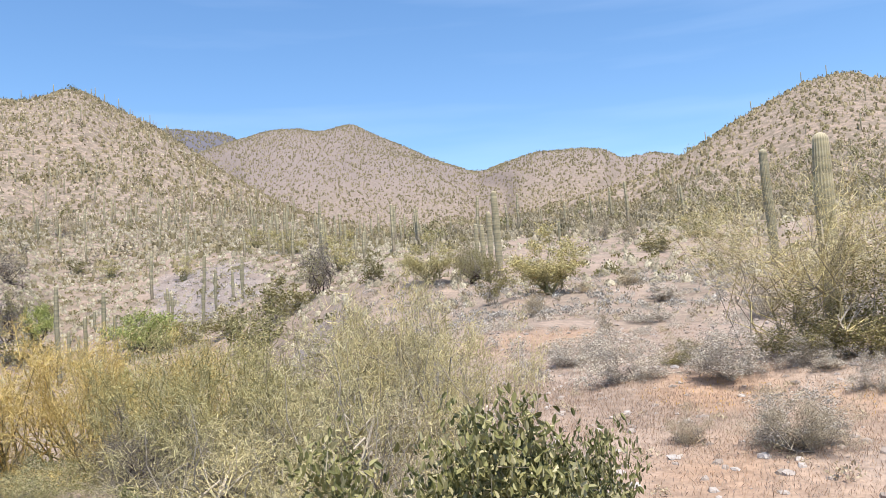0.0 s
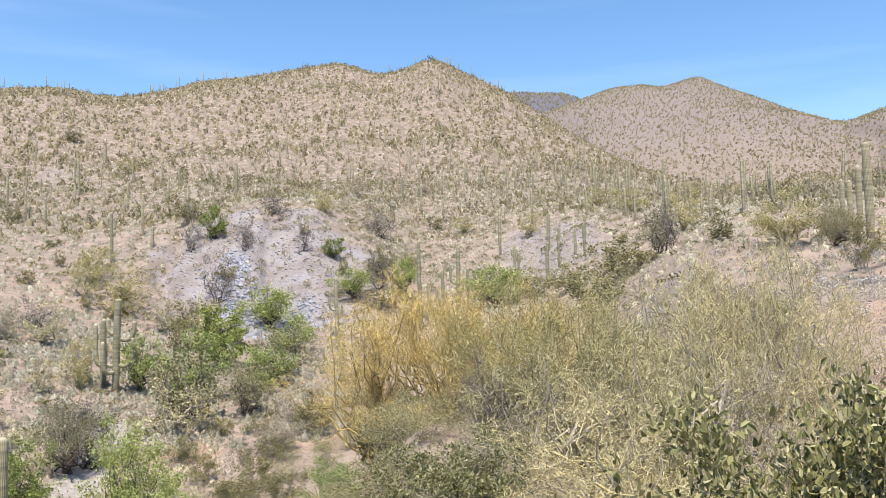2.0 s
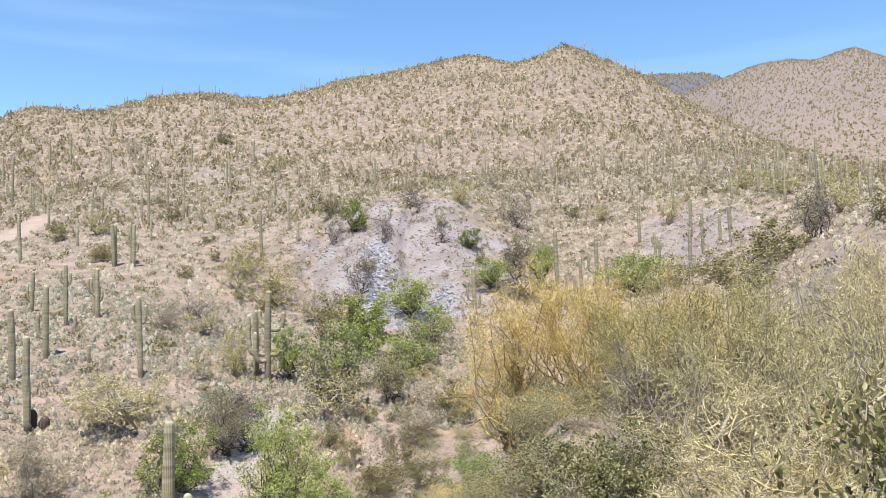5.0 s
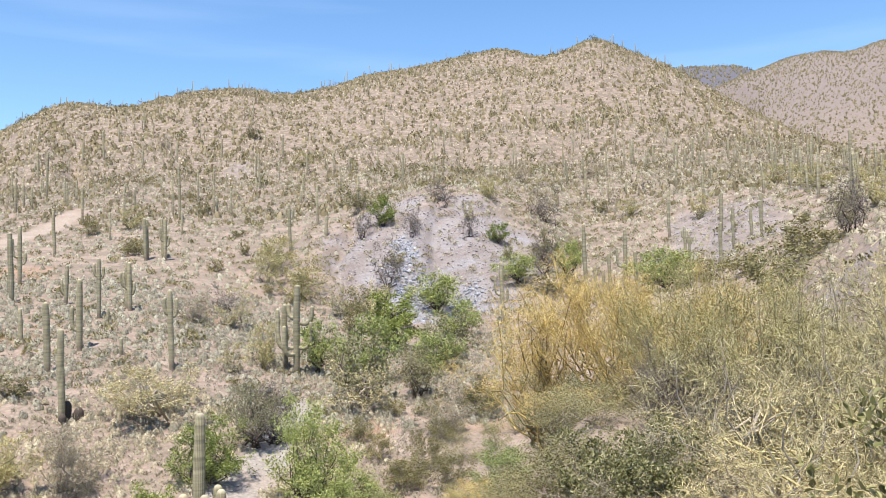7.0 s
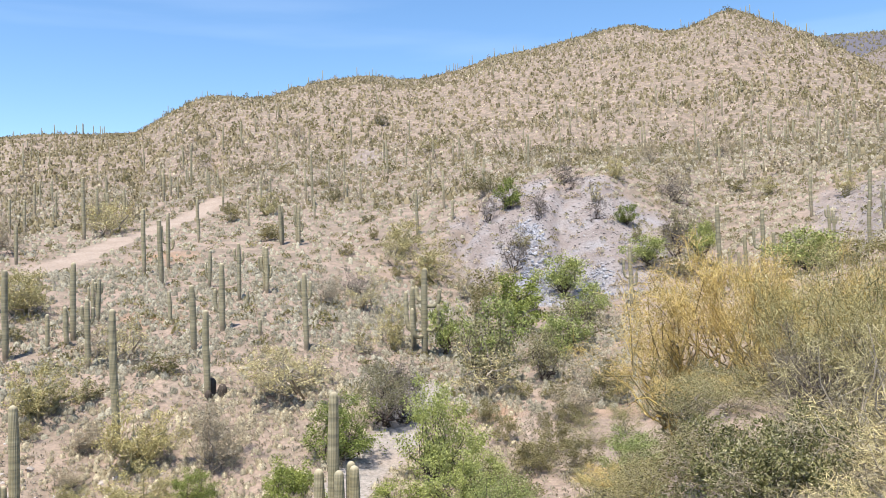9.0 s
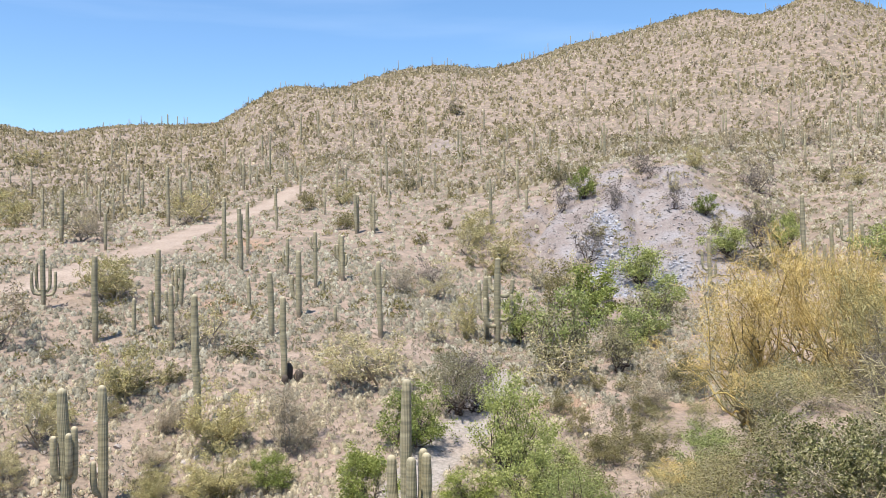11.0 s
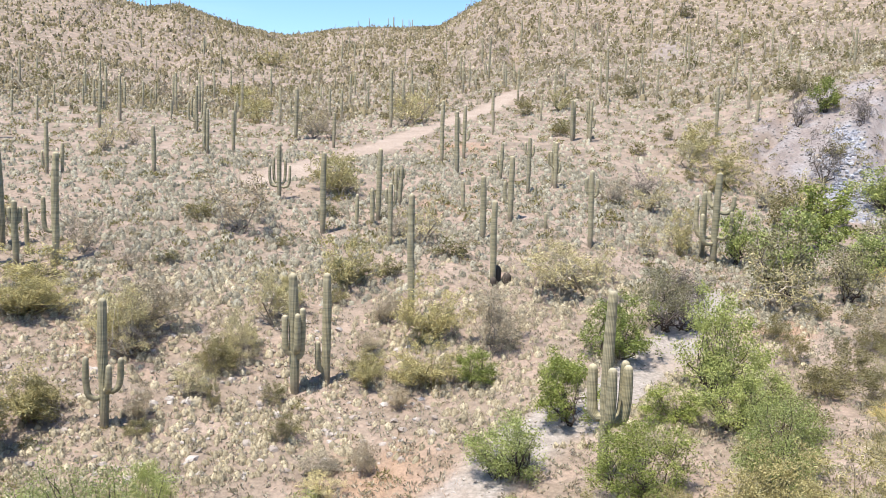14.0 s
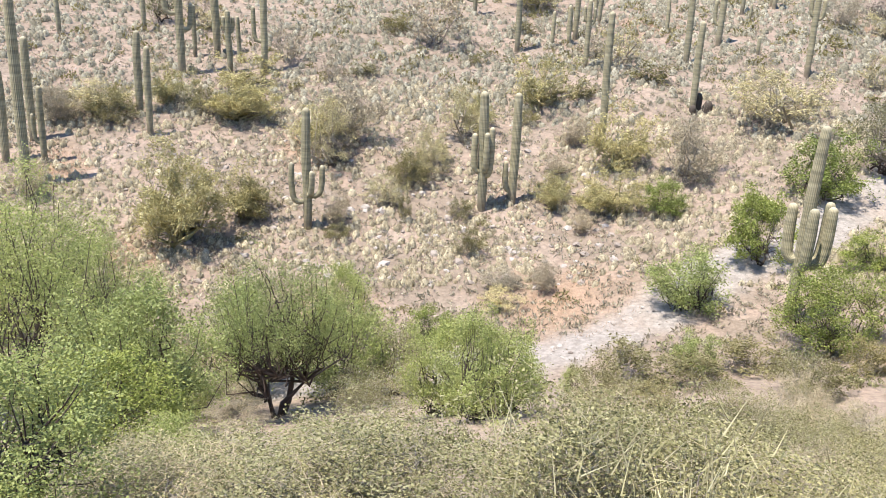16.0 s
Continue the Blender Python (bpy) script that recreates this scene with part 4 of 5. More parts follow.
brush("hillside_trees", 72, 420, 2, 112, 140, 470, 1.6, 2.4, 5.0, BIG_MOUNDS, LEAF_DRY, "small bare grey trees scattered over the hillside")
brush("hillside_trees", 73, 130, -34, 2, 90, 330, 1.6, 2.4, 4.5, BIG_MOUNDS, LEAF_SLOPE, "small grey-green trees up the ridge")
brush("bursage_scrub", 81, 6500, 2, 28, 85, 215, 1.8, 0.5, 1.25, UPPER_TUSSOCKS, LEAF_BURSAGE, "low pale bursage scrub over the upper slope")
brush("dark_brush", 82, 1500, 2, 30, 85, 230, 1.8, 0.7, 1.8, MID_MOUNDS, LEAF_OLIVE, "dark olive brush dotted over the upper slope")
brush("hillside_scrub", 83, 15000, 0, 112, 200, 430, 1.9, 0.6, 1.5, PALE_SPECKS, LEAF_BURSAGE, "pale scrub over the hillside")
brush("mesa_brush", 12, 2200, 8, 24, 2200, 2900, 1.0, 7, 13, SPECKS, LEAF_HILL, "dark brush on the distant mesa")
brush("bursage_scrub", 7, 5500, -34, 30, 36, 190, 1.6, 0.4, 1.2, BENCH_TUSSOCKS, LEAF_BURSAGE, "pale scrub up the ridge")
brush("dark_brush", 8, 900, -34, 30, 40, 190, 1.6, 0.8, 1.9, MID_MOUNDS, LEAF_OLIVE, "olive brush up the ridge")
brush("trailside_scrub", 9, 170, -32, 5, 13, 29, 1.5, 0.3, 0.95, NEAR_MOUNDS, LEAF_WHITE, "whitish grey scrub beside the trail")
brush("trailside_scrub", 14, 600, -32, 5, 28, 48, 1.5, 0.4, 1.0, FINE_MOUNDS, LEAF_WHITE, "whitish grey scrub up the trail")
brush("slope_scrub", 10, 110, 8, 112, 6, 17, 1.3, 0.4, 1.0, NEAR_MOUNDS, LEAF_SLOPE, "pale twiggy scrub down the near slope", 6)
brush("slope_scrub", 15, 700, 8, 112, 16, 33, 1.3, 0.4, 1.0, FINE_MOUNDS, LEAF_SLOPE, "pale twiggy scrub down the slope", 6)
brush("slope_scrub", 11, 420, 8, 112, 16, 40, 1.3, 0.5, 1.2, FINE_MOUNDS, LEAF_OLIVE, "olive scrub down the slope", 7)


def bank_brush(name, seed, count, b0, b1, r0, r1, material, label):
    """Bushes rooted on the bare steep bank."""
    x, y, r, rng = scatter_points(seed, count, b0, b1, r0, r1, 1.0)
    x, y = keep(bumps(x / 5, y / 5, seed) + 0.5 * rng.normal(size=count) > 0.1, x, y)
    return strew(name, MID_MOUNDS, x, y, rng.uniform(0.5, 1.9, len(x)), rng, material, label, "brush")


bank_brush("bank_brush", 61, 420, 27, 44, 84, 120, LEAF_DRY, "grey dry brush on the steep bank")
bank_brush("bank_brush", 62, 300, 27, 44, 84, 120, LEAF_OLIVE, "dark olive brush on the steep bank")
bank_brush("bank_brush", 63, 420, 8, 27, 84, 138, LEAF_OLIVE, "dark olive brush on the pale spur")
bank_brush("bank_brush", 64, 420, 8, 27, 84, 138, LEAF_BURSAGE, "pale scrub on the pale spur")


def stones(name, seed, count, b0, b1, r0, r1, power, s0, s1, material, label, scree_only=False):
    x, y, r, rng = scatter_points(seed, count, b0, b1, r0, r1, power)
    if scree_only:
        scree, wash, track, straw = ground_kinds(x, y)
        x, y = keep(rng.uniform(0.2, 1, count) < np.maximum(scree, wash), x, y)
    size = s0 + (s1 - s0) * rng.uniform(0, 1, len(x)) ** 3
    return strew(name, PEBBLES, x, y, size, rng, material, label, "stones", 0.0)


stones("bank_stones", 21, 9500, 26, 45, 83, 120, 1.0, 0.1, 0.5, SCREE, "broken grey scree on the steep bank", True)
stones("bank_stones", 27, 8000, 8, 26, 84, 136, 1.0, 0.1, 0.6, SCREE, "broken pale scree on the spur", True)
stones("wash_stones", 22, 5000, 36, 112, 20, 44, 1.0, 0.05, 0.3, STONE, "pale stones along the dry wash", True)
stones("bank_stones", 23, 900, 46, 112, 32, 75, 1.0, 0.05, 0.4, STONE, "pale stones over the far bank")
stones("rock_spill", 25, 700, 62, 95, 33, 46, 1.0, 0.1, 0.7, STONE, "pale broken rocks spilled on the bank")
stones("trail_stones", 24, 2600, -32, 6, 3, 25, 1.0, 0.015, 0.2, STONE, "small stones on the trail")


def outcrop(name, seed, count, material, label):
    """Broken bluish rock where the bank is cut open."""
    x, y, r, rng = scatter_points(seed, count, 29, 42, 84, 106, 1.0)
    x, y = keep(blue_rock(x, y) > rng.uniform(0.2, 0.9, count), x, y)
    return strew(name, PEBBLES, x, y, 0.15 + 0.7 * rng.uniform(0, 1, len(x)) ** 3, rng, material, label, "stones", 0.0, 1.3)


outcrop("blue_rocks", 26, 9000, BLUE_ROCK, "broken bluish-white rock on the cut bank")


def grass(name, seed, spots, count, material, label, tall):
    rng = np.random.default_rng(seed)
    k = rng.integers(0, len(spots), count)
    s = np.array(spots)[k]
    a, d = rng.uniform(0, 2 * np.pi, count), np.sqrt(rng.uniform(0, 1, count))
    x, y = s[:, 0] + np.cos(a) * d * s[:, 2], s[:, 1] + np.sin(a) * d * s[:, 2]
    at = np.stack([x, y, land(x, y)], -1)
    v, f = leaves(rng, at, tall, tall * 0.12, 2.0)
    return tagged(new(name, mesh_of(name, v, [f], material)), label, "grass", "", "stuff")


grass("dry_grass", 31, [(2.5, 8, 4), (4, 13, 5), (1.5, 20, 5), (6, 9, 4), (0.5, 12, 3)], 85000, STRAW, "dry pinkish-tan grass beside the trail", 0.055)
grass("dry_grass", 32, [s for s in STRAW_SPOTS if s[0] < -10], 16000, STRAW, "dry orange grass in patches on the bank", 0.16)
def tufts(name, seed, count, b0, b1, r0, r1, material, label):
    """Small dry tufts between the shrubs."""
    x, y, r, rng = scatter_points(seed, count, b0, b1, r0, r1, 1.6)
    x, y = keep(rng.uniform(0, 1, count) > open_ground(x, y), x, y)
    return strew(name, [mound(60 + s, 8, 0.5, 0.16, 0.4) for s in range(5)], x, y, rng.uniform(0.16, 0.42, len(x)), rng, material, label, "grass")


tufts("dry_tufts", 51, 12000, 34, 112, 26, 62, LEAF_BURSAGE, "small pale tufts of dry growth on the bank")
tufts("dry_tufts", 52, 8000, 34, 112, 26, 70, LEAF_DRY, "small grey tufts of dead growth on the bank")
tufts("dry_tufts", 53, 1500, -34, 30, 26, 50, LEAF_DRY, "small grey tufts beside the trail")
brush("trail_tufts", 54, 260, -34, 8, 7, 27, 1.3, 0.14, 0.4, FINE_MOUNDS, LEAF_DRY, "small grey dead tufts beside the trail")
grass("yellow_flowers", 33, [(3.7, 11.6, 1.0), (5.6, 10.2, 1.0), (2.9, 21.6, 1.5)], 900, FLOWERS, "small yellow flowers in the grass", 0.05)


def far_saguaros(seed, count, b0, b1, r0, r1):
    """Saguaros too far off to count, as one mesh of slim ribbed columns."""
    x, y, r, rng = scatter_points(seed, count, b0, b1, r0, r1, 1.7)
    ok = open_ground(x, y) < 0.4
    ok &= bumps(x / 60, y / 60, seed) + 0.5 * rng.normal(size=count) > -0.2
    x, y = keep(ok, x, y)
    h = rng.uniform(2.5, 6.5, len(x))
    z = land(x, y)
    vs, fs, ms, base = [], [], [], 0
    for px, py, pz, ph in zip(x, y, z, h):
        g = 0.105 + 0.02 * ph
        v, f, m = column([(0, 0, -0.2), (rng.normal() * 0.06, 0, ph * 0.5), (rng.normal() * 0.1, 0, ph)], [g * 0.9, g, g * 0.8], 4, 8, 3)
        vs.append(v + [px, py, pz])
        fs.append(f + base)
        ms.append(m)
        base += len(v)
    me = mesh_of("saguaro_forest", np.concatenate(vs), [np.concatenate(fs)], CACTUS, True)
    me.color_attributes.new("rib", "FLOAT_COLOR", "POINT").data.foreach_set("color", np.concatenate(ms).astype(np.float32).ravel())
    return tagged(new("saguaro_forest", me), "scattered saguaro cacti over the far hillside", "cactus", "", "stuff")


far_saguaros(41, 560, 8, 112, 110, 330)
far_saguaros(42, 420, 8, 112, 330, 500)
far_saguaros(43, 120, -30, 12, 110, 400)
far_saguaros(44, 110, 0, 24, 90, 240)
# ---- saguaros: east, north and height in metres ----
saguaros("u", "-37.4,2.9,5.7")
saguaros("v", "-38.0,11.5,6.0")
saguaros("s", "-38.1,13.1,5.6 -35.2,82.5,5.3")
saguaros("p", "7.25,15.15,3.9 17.1,41.3,6.0 -41.4,-9.9,9.0 -41.7,19.3,7.5 -46.1,-4.7,4.7 -48.4,-5.4,4.6 -43.1,25.4,5.2 4.1,53.1,5.7 -54.6,-0.5,3.9 -56.0,0.1,3.0 3.8,56.5,4.2")
saguaros("p", "-56.9,-2.7,3.3 -57.1,-1.3,6.3 3.4,57.8,3.3 -50.6,28.9,4.6 -55.8,18.8,5.8 -56.2,21.5,2.5 -56.1,22.7,2.8 -50.5,34.1,1.3 -43.8,43.0,4.8 -60.4,-11.4,2.7 -57.0,23.5,5.4 -61.7,-6.2,4.7")
saguaros("p", "3.2,63.1,3.3 -57.8,31.1,2.6 -58.1,38.1,1.4 -68.5,36.1,5.9 -77.0,10.3,4.2 -33.8,73.5,9.0 -41.1,69.8,6.1 -74.3,37.4,6.3 12.8,84.0,2.6 -83.7,16.2,4.5 -84.3,18.9,4.2 -84.9,16.1,5.0")
saguaros("p", "-32.8,80.6,7.4 -32.5,83.1,4.7 -36.5,83.8,3.3 -37.5,83.7,3.7 -87.7,30.7,4.0 -26.2,91.9,4.8 -30.5,94.6,3.6 -79.7,59.6,4.9 -81.0,58.0,4.9 -81.4,58.5,4.7 -31.2,95.5,4.6 -80.7,60.1,4.8")
saguaros("p", "-26.2,97.3,3.2 -35.0,95.3,2.3 -24.6,99.1,3.6 -23.6,99.7,4.0 -90.0,52.4,5.6 -101.9,23.0,4.4 -74.1,74.0,6.1 -24.9,105.5,4.0 -74.3,80.9,2.8 -112.1,8.5,6.1 -30.7,108.6,4.8 -15.9,113.8,8.3")
saguaros("p", "-106.8,45.7,8.2 -125.5,19.2,2.7 -131.5,20.2,2.2 -110.5,85.7,9.0 -146.2,8.7,2.6 -133.5,64.0,5.0 -122.7,85.8,4.0 -33.8,152.3,4.5 -145.3,57.5,4.7 -134.6,80.8,4.6 -95.6,126.0,6.9 -34.5,158.3,4.8")
saguaros("p", "-98.1,129.2,3.0 -155.6,71.0,5.3 -75.0,155.3,5.2 -50.6,168.4,4.2 -153.7,88.0,9.0 -131.0,122.2,7.6 -55.0,179.8,3.4 -128.5,148.6,4.3 -144.9,134.1,6.3 -142.0,148.2,5.4 -186.8,104.9,6.5 -180.3,128.5,5.6")
saguaros("p", "-199.0,129.9,7.8 -206.2,128.4,8.1 -187.3,160.2,5.8 -142.9,203.4,6.4 -178.3,175.8,6.9 -228.3,115.7,7.7")
saguaros("p", "-45.8,-10.4,5.3 -43.8,-11.3,4.6 -104.2,-4.3,6.0 -97.6,-2.7,5.0 -76.3,1.7,4.5 -76.8,2.9,2.6 -54.0,1.4,1.4 -77.9,-4.8,2.5")
saguaros("a", "-78.5,-7.0,5.2")
saguaros("l", "-43.6,-9.5,3.9")
saguaros("w", "-23.8,19.0,7.3")
saguaros("a", "-54.3,-3.4,8.0 -62.3,27.2,2.9 -60.2,41.5,4.1 -61.0,41.8,4.0 -75.6,40.6,5.5 -93.8,28.2,6.1 -73.6,160.4,4.1")
saguaros("l", "-54.3,1.6,6.8 -53.7,33.0,5.1 -65.2,38.9,3.4 -28.5,106.2,2.9")
saguaros("c", "-64.6,18.1,4.5 -81.4,-4.4,3.7 -107.4,19.5,5.9")
saguaros("t", "-51.2,22.0,4.5 -46.0,34.8,5.4 -60.5,26.8,3.3 -60.2,38.7,4.9")
saguaros("m", "-42.3,42.6,6.5")
# ---- on the near slope and along the trail ----
plants("gold", "-7.7,17.4,3.5,3.3 -9.0,17.2,3.9,3.4 -7.4,14.8,1.0,2.2 -6.6,16.4,2.6,2.4 -4.0,13.8,2.8,2.3")
plants("palo", "-5.2,15.0,3.1,2.8 -3.3,12.2,2.7,2.5 -2.7,11.0,2.3,2.2 -10.6,17,2.2,3.0 -14.1,19.4,2.7,3.3 -16.4,18.9,2.7,2.9")
plants("pale", "-1.7,12.6,2.7,2.5 -1.0,13.4,2.9,2.4 -2.4,13.2,2.5,2.4 -0.2,12.6,2.9,1.9 -1.9,15.4,2.3,2.6 -0.6,16.0,2.2,2.4 -2.1,10.2,1.7,1.7 -1.4,9.2,2.2,2.2 -2.9,9.0,1.7,2.1 -0.7,10.8,2.9,2.0 -0.15,10.8,2.6,1.6 -2.0,7.9,1.5,2.0 -0.8,7.9,1.8,1.8 0.5,8.2,1.8,1.2 -1.3,6.6,1.3,1.7 0.1,7.0,1.1,1.4 -1.9,5.9,0.9,1.5 -0.6,5.6,0.9,1.3")
plants("jojoba", "-0.05,3.4,1.36,1.25 0.3,3.55,1.3,1.1 0.55,3.7,1.2,0.75 -0.35,3.75,0.9,1.0 -2.75,7.0,0.95,1.15 -3.2,7.5,1.0,1.2 -3.6,6.8,0.75,1.0")
plants("olive", "-2.6,18.5,1.4,2.2 -1.4,20.5,1.3,2.2 -3.6,20.5,1.5,2.4 -0.2,19.0,1.1,1.8 -2.4,23.5,1.4,2.4 -4.8,19.5,1.5,2.4 -4.2,25.5,1.6,2.6 -1.2,26.5,1.3,2.2 -4.5,9.0,0.8,1.4 -5.6,9.6,0.8,1.5 -6.4,11.2,0.6,1.4 -3.6,9.6,0.8,1.4")
plants("buck", "-6.6,13.2,0.8,1.5 -7.6,13.0,0.8,1.6 -5.6,12.0,0.7,1.4 -7.0,11.6,0.8,1.5 -6.2,10.2,0.7,1.5 -7.9,11.8,0.9,1.6 -8.6,14.0,0.9,1.7 -6.9,9.9,0.8,1.5 -5.1,10.0,0.7,1.3 -8.0,10.4,0.9,1.6 -9.6,13.8,0.9,1.7")
plants("bright", "-7.6,9.8,0.8,1.3 -8.9,12.4,0.8,1.4")
plants("dry", "-1.9,17.6,1.4,2.2 -3.2,17.0,1.5,2.2 -2.0,21.8,1.3,2.0 -3.4,23.0,1.3,2.2 -0.6,23.0,1.1,1.8 -5.4,22.5,1.4,2.2 -3.0,28.0,1.4,2.2 -2.4,6.9,1.0,1.5 -3.2,8.6,1.0,1.5 -5,7.9,0.7,1.2 -6.3,9.4,0.8,1.3")
plants("sprig", "-1.8,1.0,1.1,0.9 -1.8,1.3,0.8,0.8 -1.9,1.6,0.85,0.9")
plants("snag", "7.9,13.4,3.2,4.6")
plants("bare", "6.0,13.1,3.0,4.4")
plants("thorn", "-1.6,9.6,1.5,1.4 -3.4,11.2,1.5,1.6 -4.4,12.0,1.4,1.7 -2.6,9.9,1.2,1.2")
plants("olive", "6.5,12.6,1.6,2.0 5.6,13.0,1.1,1.6 7.4,12.8,1.9,2.2 -5.0,22.8,1.4,2.38 -13.8,6.8,1.35,1.25 -17.4,15.5,1.19,1.61 -12.0,1.2,0.5,1.6 -22.1,-3.0,0.77,1.8 -4.6,13.3,1,1.93 -17.4,10.4,0.76,1.71 -19.8,2.9,1.29,1.88")
plants("dry", "-0.35,7.4,1.5,1.7 -0.2,5.2,0.8,1.2 0.1,8.5,1.1,1.8 -6.8,5.5,0.94,1.21")
plants("dry", "-6.8,6,0.91,1.77 -5.7,5.3,1.02,1.14 -21.5,4.7,1.23,1.82 -18.9,-0.4,0.71,2.09 -9.8,10.5,1.13,2.18 -13.4,11.6,1.32,1.2 -14.6,7.2,0.85,1.59 -12.6,10.6,1.1,2.04")
plants("dry", "-21.5,-0.4,0.91,1.76")
plants("buck", "-4.9,0.4,0.61,1.51 -6.4,3.7,0.93,1.52 -5.1,2.8,1.15,1.43 -9,1.1,0.67,1.62 -4.3,2.1,0.84,1.43 -8.2,3.2,0.61,1.75 -6.7,-1.4,0.4,1.31 -9.2,1.6,0.54,1.75 -9.5,-1,0.41,1.5 -4.3,2.3,0.9,1.79 -7.7,3.9,0.91,1.13")
plants("buck", "-9.6,-1.2,0.38,1.8 -5.6,3.6,1.01,1.21 -6.5,-0.9,0.49,1.46 -7.1,-1.3,0.42,1.6 -4.6,1,0.52,1.51 -6.9,0.9,0.78,1.35 -9.6,0.8,0.64,1.42 -7.1,3,0.71,1.36 -5.2,2.5,0.88,1.27 -5.7,2.7,0.89,1.41")
plants("buck", "-6.8,-0.9,0.51,1.18 -5,3.3,1.08,1.55 -6,-0.2,0.62,1.39 -9.8,12.8,0.88,1.28 -7.1,13.9,1.23,1.83 -9.8,19.1,1.44,2.17 -3.9,12.9,0.8,1.28 -7.3,17.2,1.27,1.66 -15.3,13.3,1.07,1.49 -8.4,20.1,1.23,2.26")
plants("brushy", "-4.9,0.7,0.6,1.69 -7.1,-0.6,0.57,1.21 -9.2,0.4,0.64,1.74 -5.1,-0.6,0.49,1.25 -9.8,-1,0.43,1.21 -5.7,0.3,0.67,1.5 -4.7,0.7,0.55,1.33 -4.5,2.2,0.81,1.12 -7.6,0.9,0.8,1.53 -5.4,3.1,1.14,1.46")
plants("brushy", "-8.4,0.4,0.61,1.14 -6.2,1.1,0.73,1.32 -5.8,3.8,1.04,1.17 -5.5,-0.5,0.54,1.56 -6.4,-0.3,0.65,1.3 -6.3,2.3,0.69,1.21 -18.0,15.0,1.44,1.47 -20.3,-0.5,1.44,2.28 -12.5,18.4,1.08,2.14 -4.3,14.7,0.91,1.83")
plants("brushy", "-10.1,12.1,0.98,1.98 -16.4,2.6,1.34,1.95 -17.2,14.7,1.45,1.65 -6.9,17.8,0.7,1.37")

plants("buck", "-12.1,11.3,0.66,1.69 -5.3,5.5,1.1,1.35 -8.5,5.7,0.83,1.55 -10.7,10.3,0.64,1.36 -5.3,5.8,0.8,1.83 -4.6,3.8,0.73,1.89 -8.4,8.9,0.79,1.66 -10.0,8.5,0.85,1.65 -10.4,5.6,0.67,1.25 -9.4,4.8,0.7,1.86 -11.1,7.9,1.04,1.40 -11.8,10.0,0.67,1.74")
plants("buck", "-9.1,9.4,0.95,1.86 -9.4,5.3,0.7,1.31 -8.8,6.4,0.64,1.83 -10.6,8.0,0.71,1.37 -5.9,6.5,0.73,1.5 -11.5,9.5,1.05,1.32 -5.1,4.2,0.93,1.88 -10.2,9.7,0.75,1.21 -7.5,4.5,0.69,1.5 -7.1,6.6,0.82,1.49")
plants("brushy", "-6.6,4.7,0.65,1.26 -7.7,7.9,0.78,1.77 -10.7,8.0,1.09,1.24 -4.2,4.6,0.79,1.6 -7.6,4.7,1.08,1.2 -6.2,3.5,1.04,1.22 -12.5,6.3,1.10,1.61 -11.9,11.6,0.82,1.26 -8.8,6.1,0.84,1.31 -8.3,8.4,0.83,1.29 -10.6,8.4,0.96,1.53 -7,5.7,0.71,1.34")
# ---- trees and bushes: east, north, height and width in metres ----
plants("mesquite", "-5.4,-1.6,1.2,1.5 -8.1,-0.9,0.8,1.1 -13.5,4.3,2.1,1.9 -15.0,5.2,2.2,1.9 -16.9,-2.4,3.5,3.5 -16.8,4.4,2.5,2.1 -20.2,-1.7,1.4,1.9 -19.0,8.7,1.0,1.0")
plants("mesquite", "-21.9,-3.2,3.0,3.3 -22.9,2.7,3.4,3.6 -24.8,-0.4,3.5,3.9 -24.3,-6.3,6.4,6.4 -21.3,13.9,1.4,1.7 -27.6,3.4,3.0,2.5 -28.3,-5.1,4.6,5.0 -18.6,22.3,3.2,3.6 -26.3,16.4,2.5,3.5")
plants("mesquite", "-32.3,-8.9,5.7,6.4 -23.4,25.2,2.7,3.0 -17.8,30.0,2.0,3.2 -24.8,28.4,1.9,2.4 -27.1,28.0,4.6,4.1 -37.7,44.8,4.5,4.9 -34.8,48.1,1.6,2.1 -41.4,43.9,3.8,3.1")
plants("mesquite", "-35.6,50.8,2.8,4.3 -22.9,58.3,3.2,3.9 -42.6,64.0,3.6,5.3 -28.7,81.7,4.2,7.1 -51.4,73.5,4.3,5.5 -31.3,86.8,3.2,4.4 -45.7,81.1,3.2,5.1 -43.6,89.3,4.1,4.1")
plants("old", "-20.1,0.8,4.3,4.0")
plants("bright", "-13.1,-2.5,1.8,2.8 -21.4,18.6,2.9,3.6 -27.4,6.6,1.3,1.9 -28.1,20.6,3.1,2.8 -25.7,24.0,1.5,3.0 -31.4,22.4,1.2,2.4 -34.4,19.5,1.7,2.5 -32.3,26.5,3.1,3.8 -43.4,55.3,3.0,4.6")
plants("bright", "-49.1,62.6,3.8,4.9 -52.2,88.0,2.5,2.7 -66.4,83.0,4.0,3.5")
plants("drab", "-22.7,4.3,2.5,2.2 -33.9,30.9,3.5,3.8 1.9,46.2,2.2,1.9 -34.6,40.4,4.6,4.8 -32.5,43.8,3.4,3.2 -34.3,45.9,2.8,2.8 -64.3,-5.3,2.7,2.7 -37.2,54.6,3.8,5.2")
plants("drab", "-11.8,80.5,4.2,3.1 -46.3,89.0,4.1,4.1")
plants("pale", "-40.4,9.3,2.2,2.1 -41.6,9.6,2.4,2.4 -42.8,4.3,3.5,3.6 -43.9,12.0,2.9,3.0 -39.9,28.4,3.2,5.8 -33.4,38.6,3.2,4.3 -41.6,31.5,2.5,4.2 -51.4,24.4,2.9,3.5 -44.2,38.6,2.2,2.6")
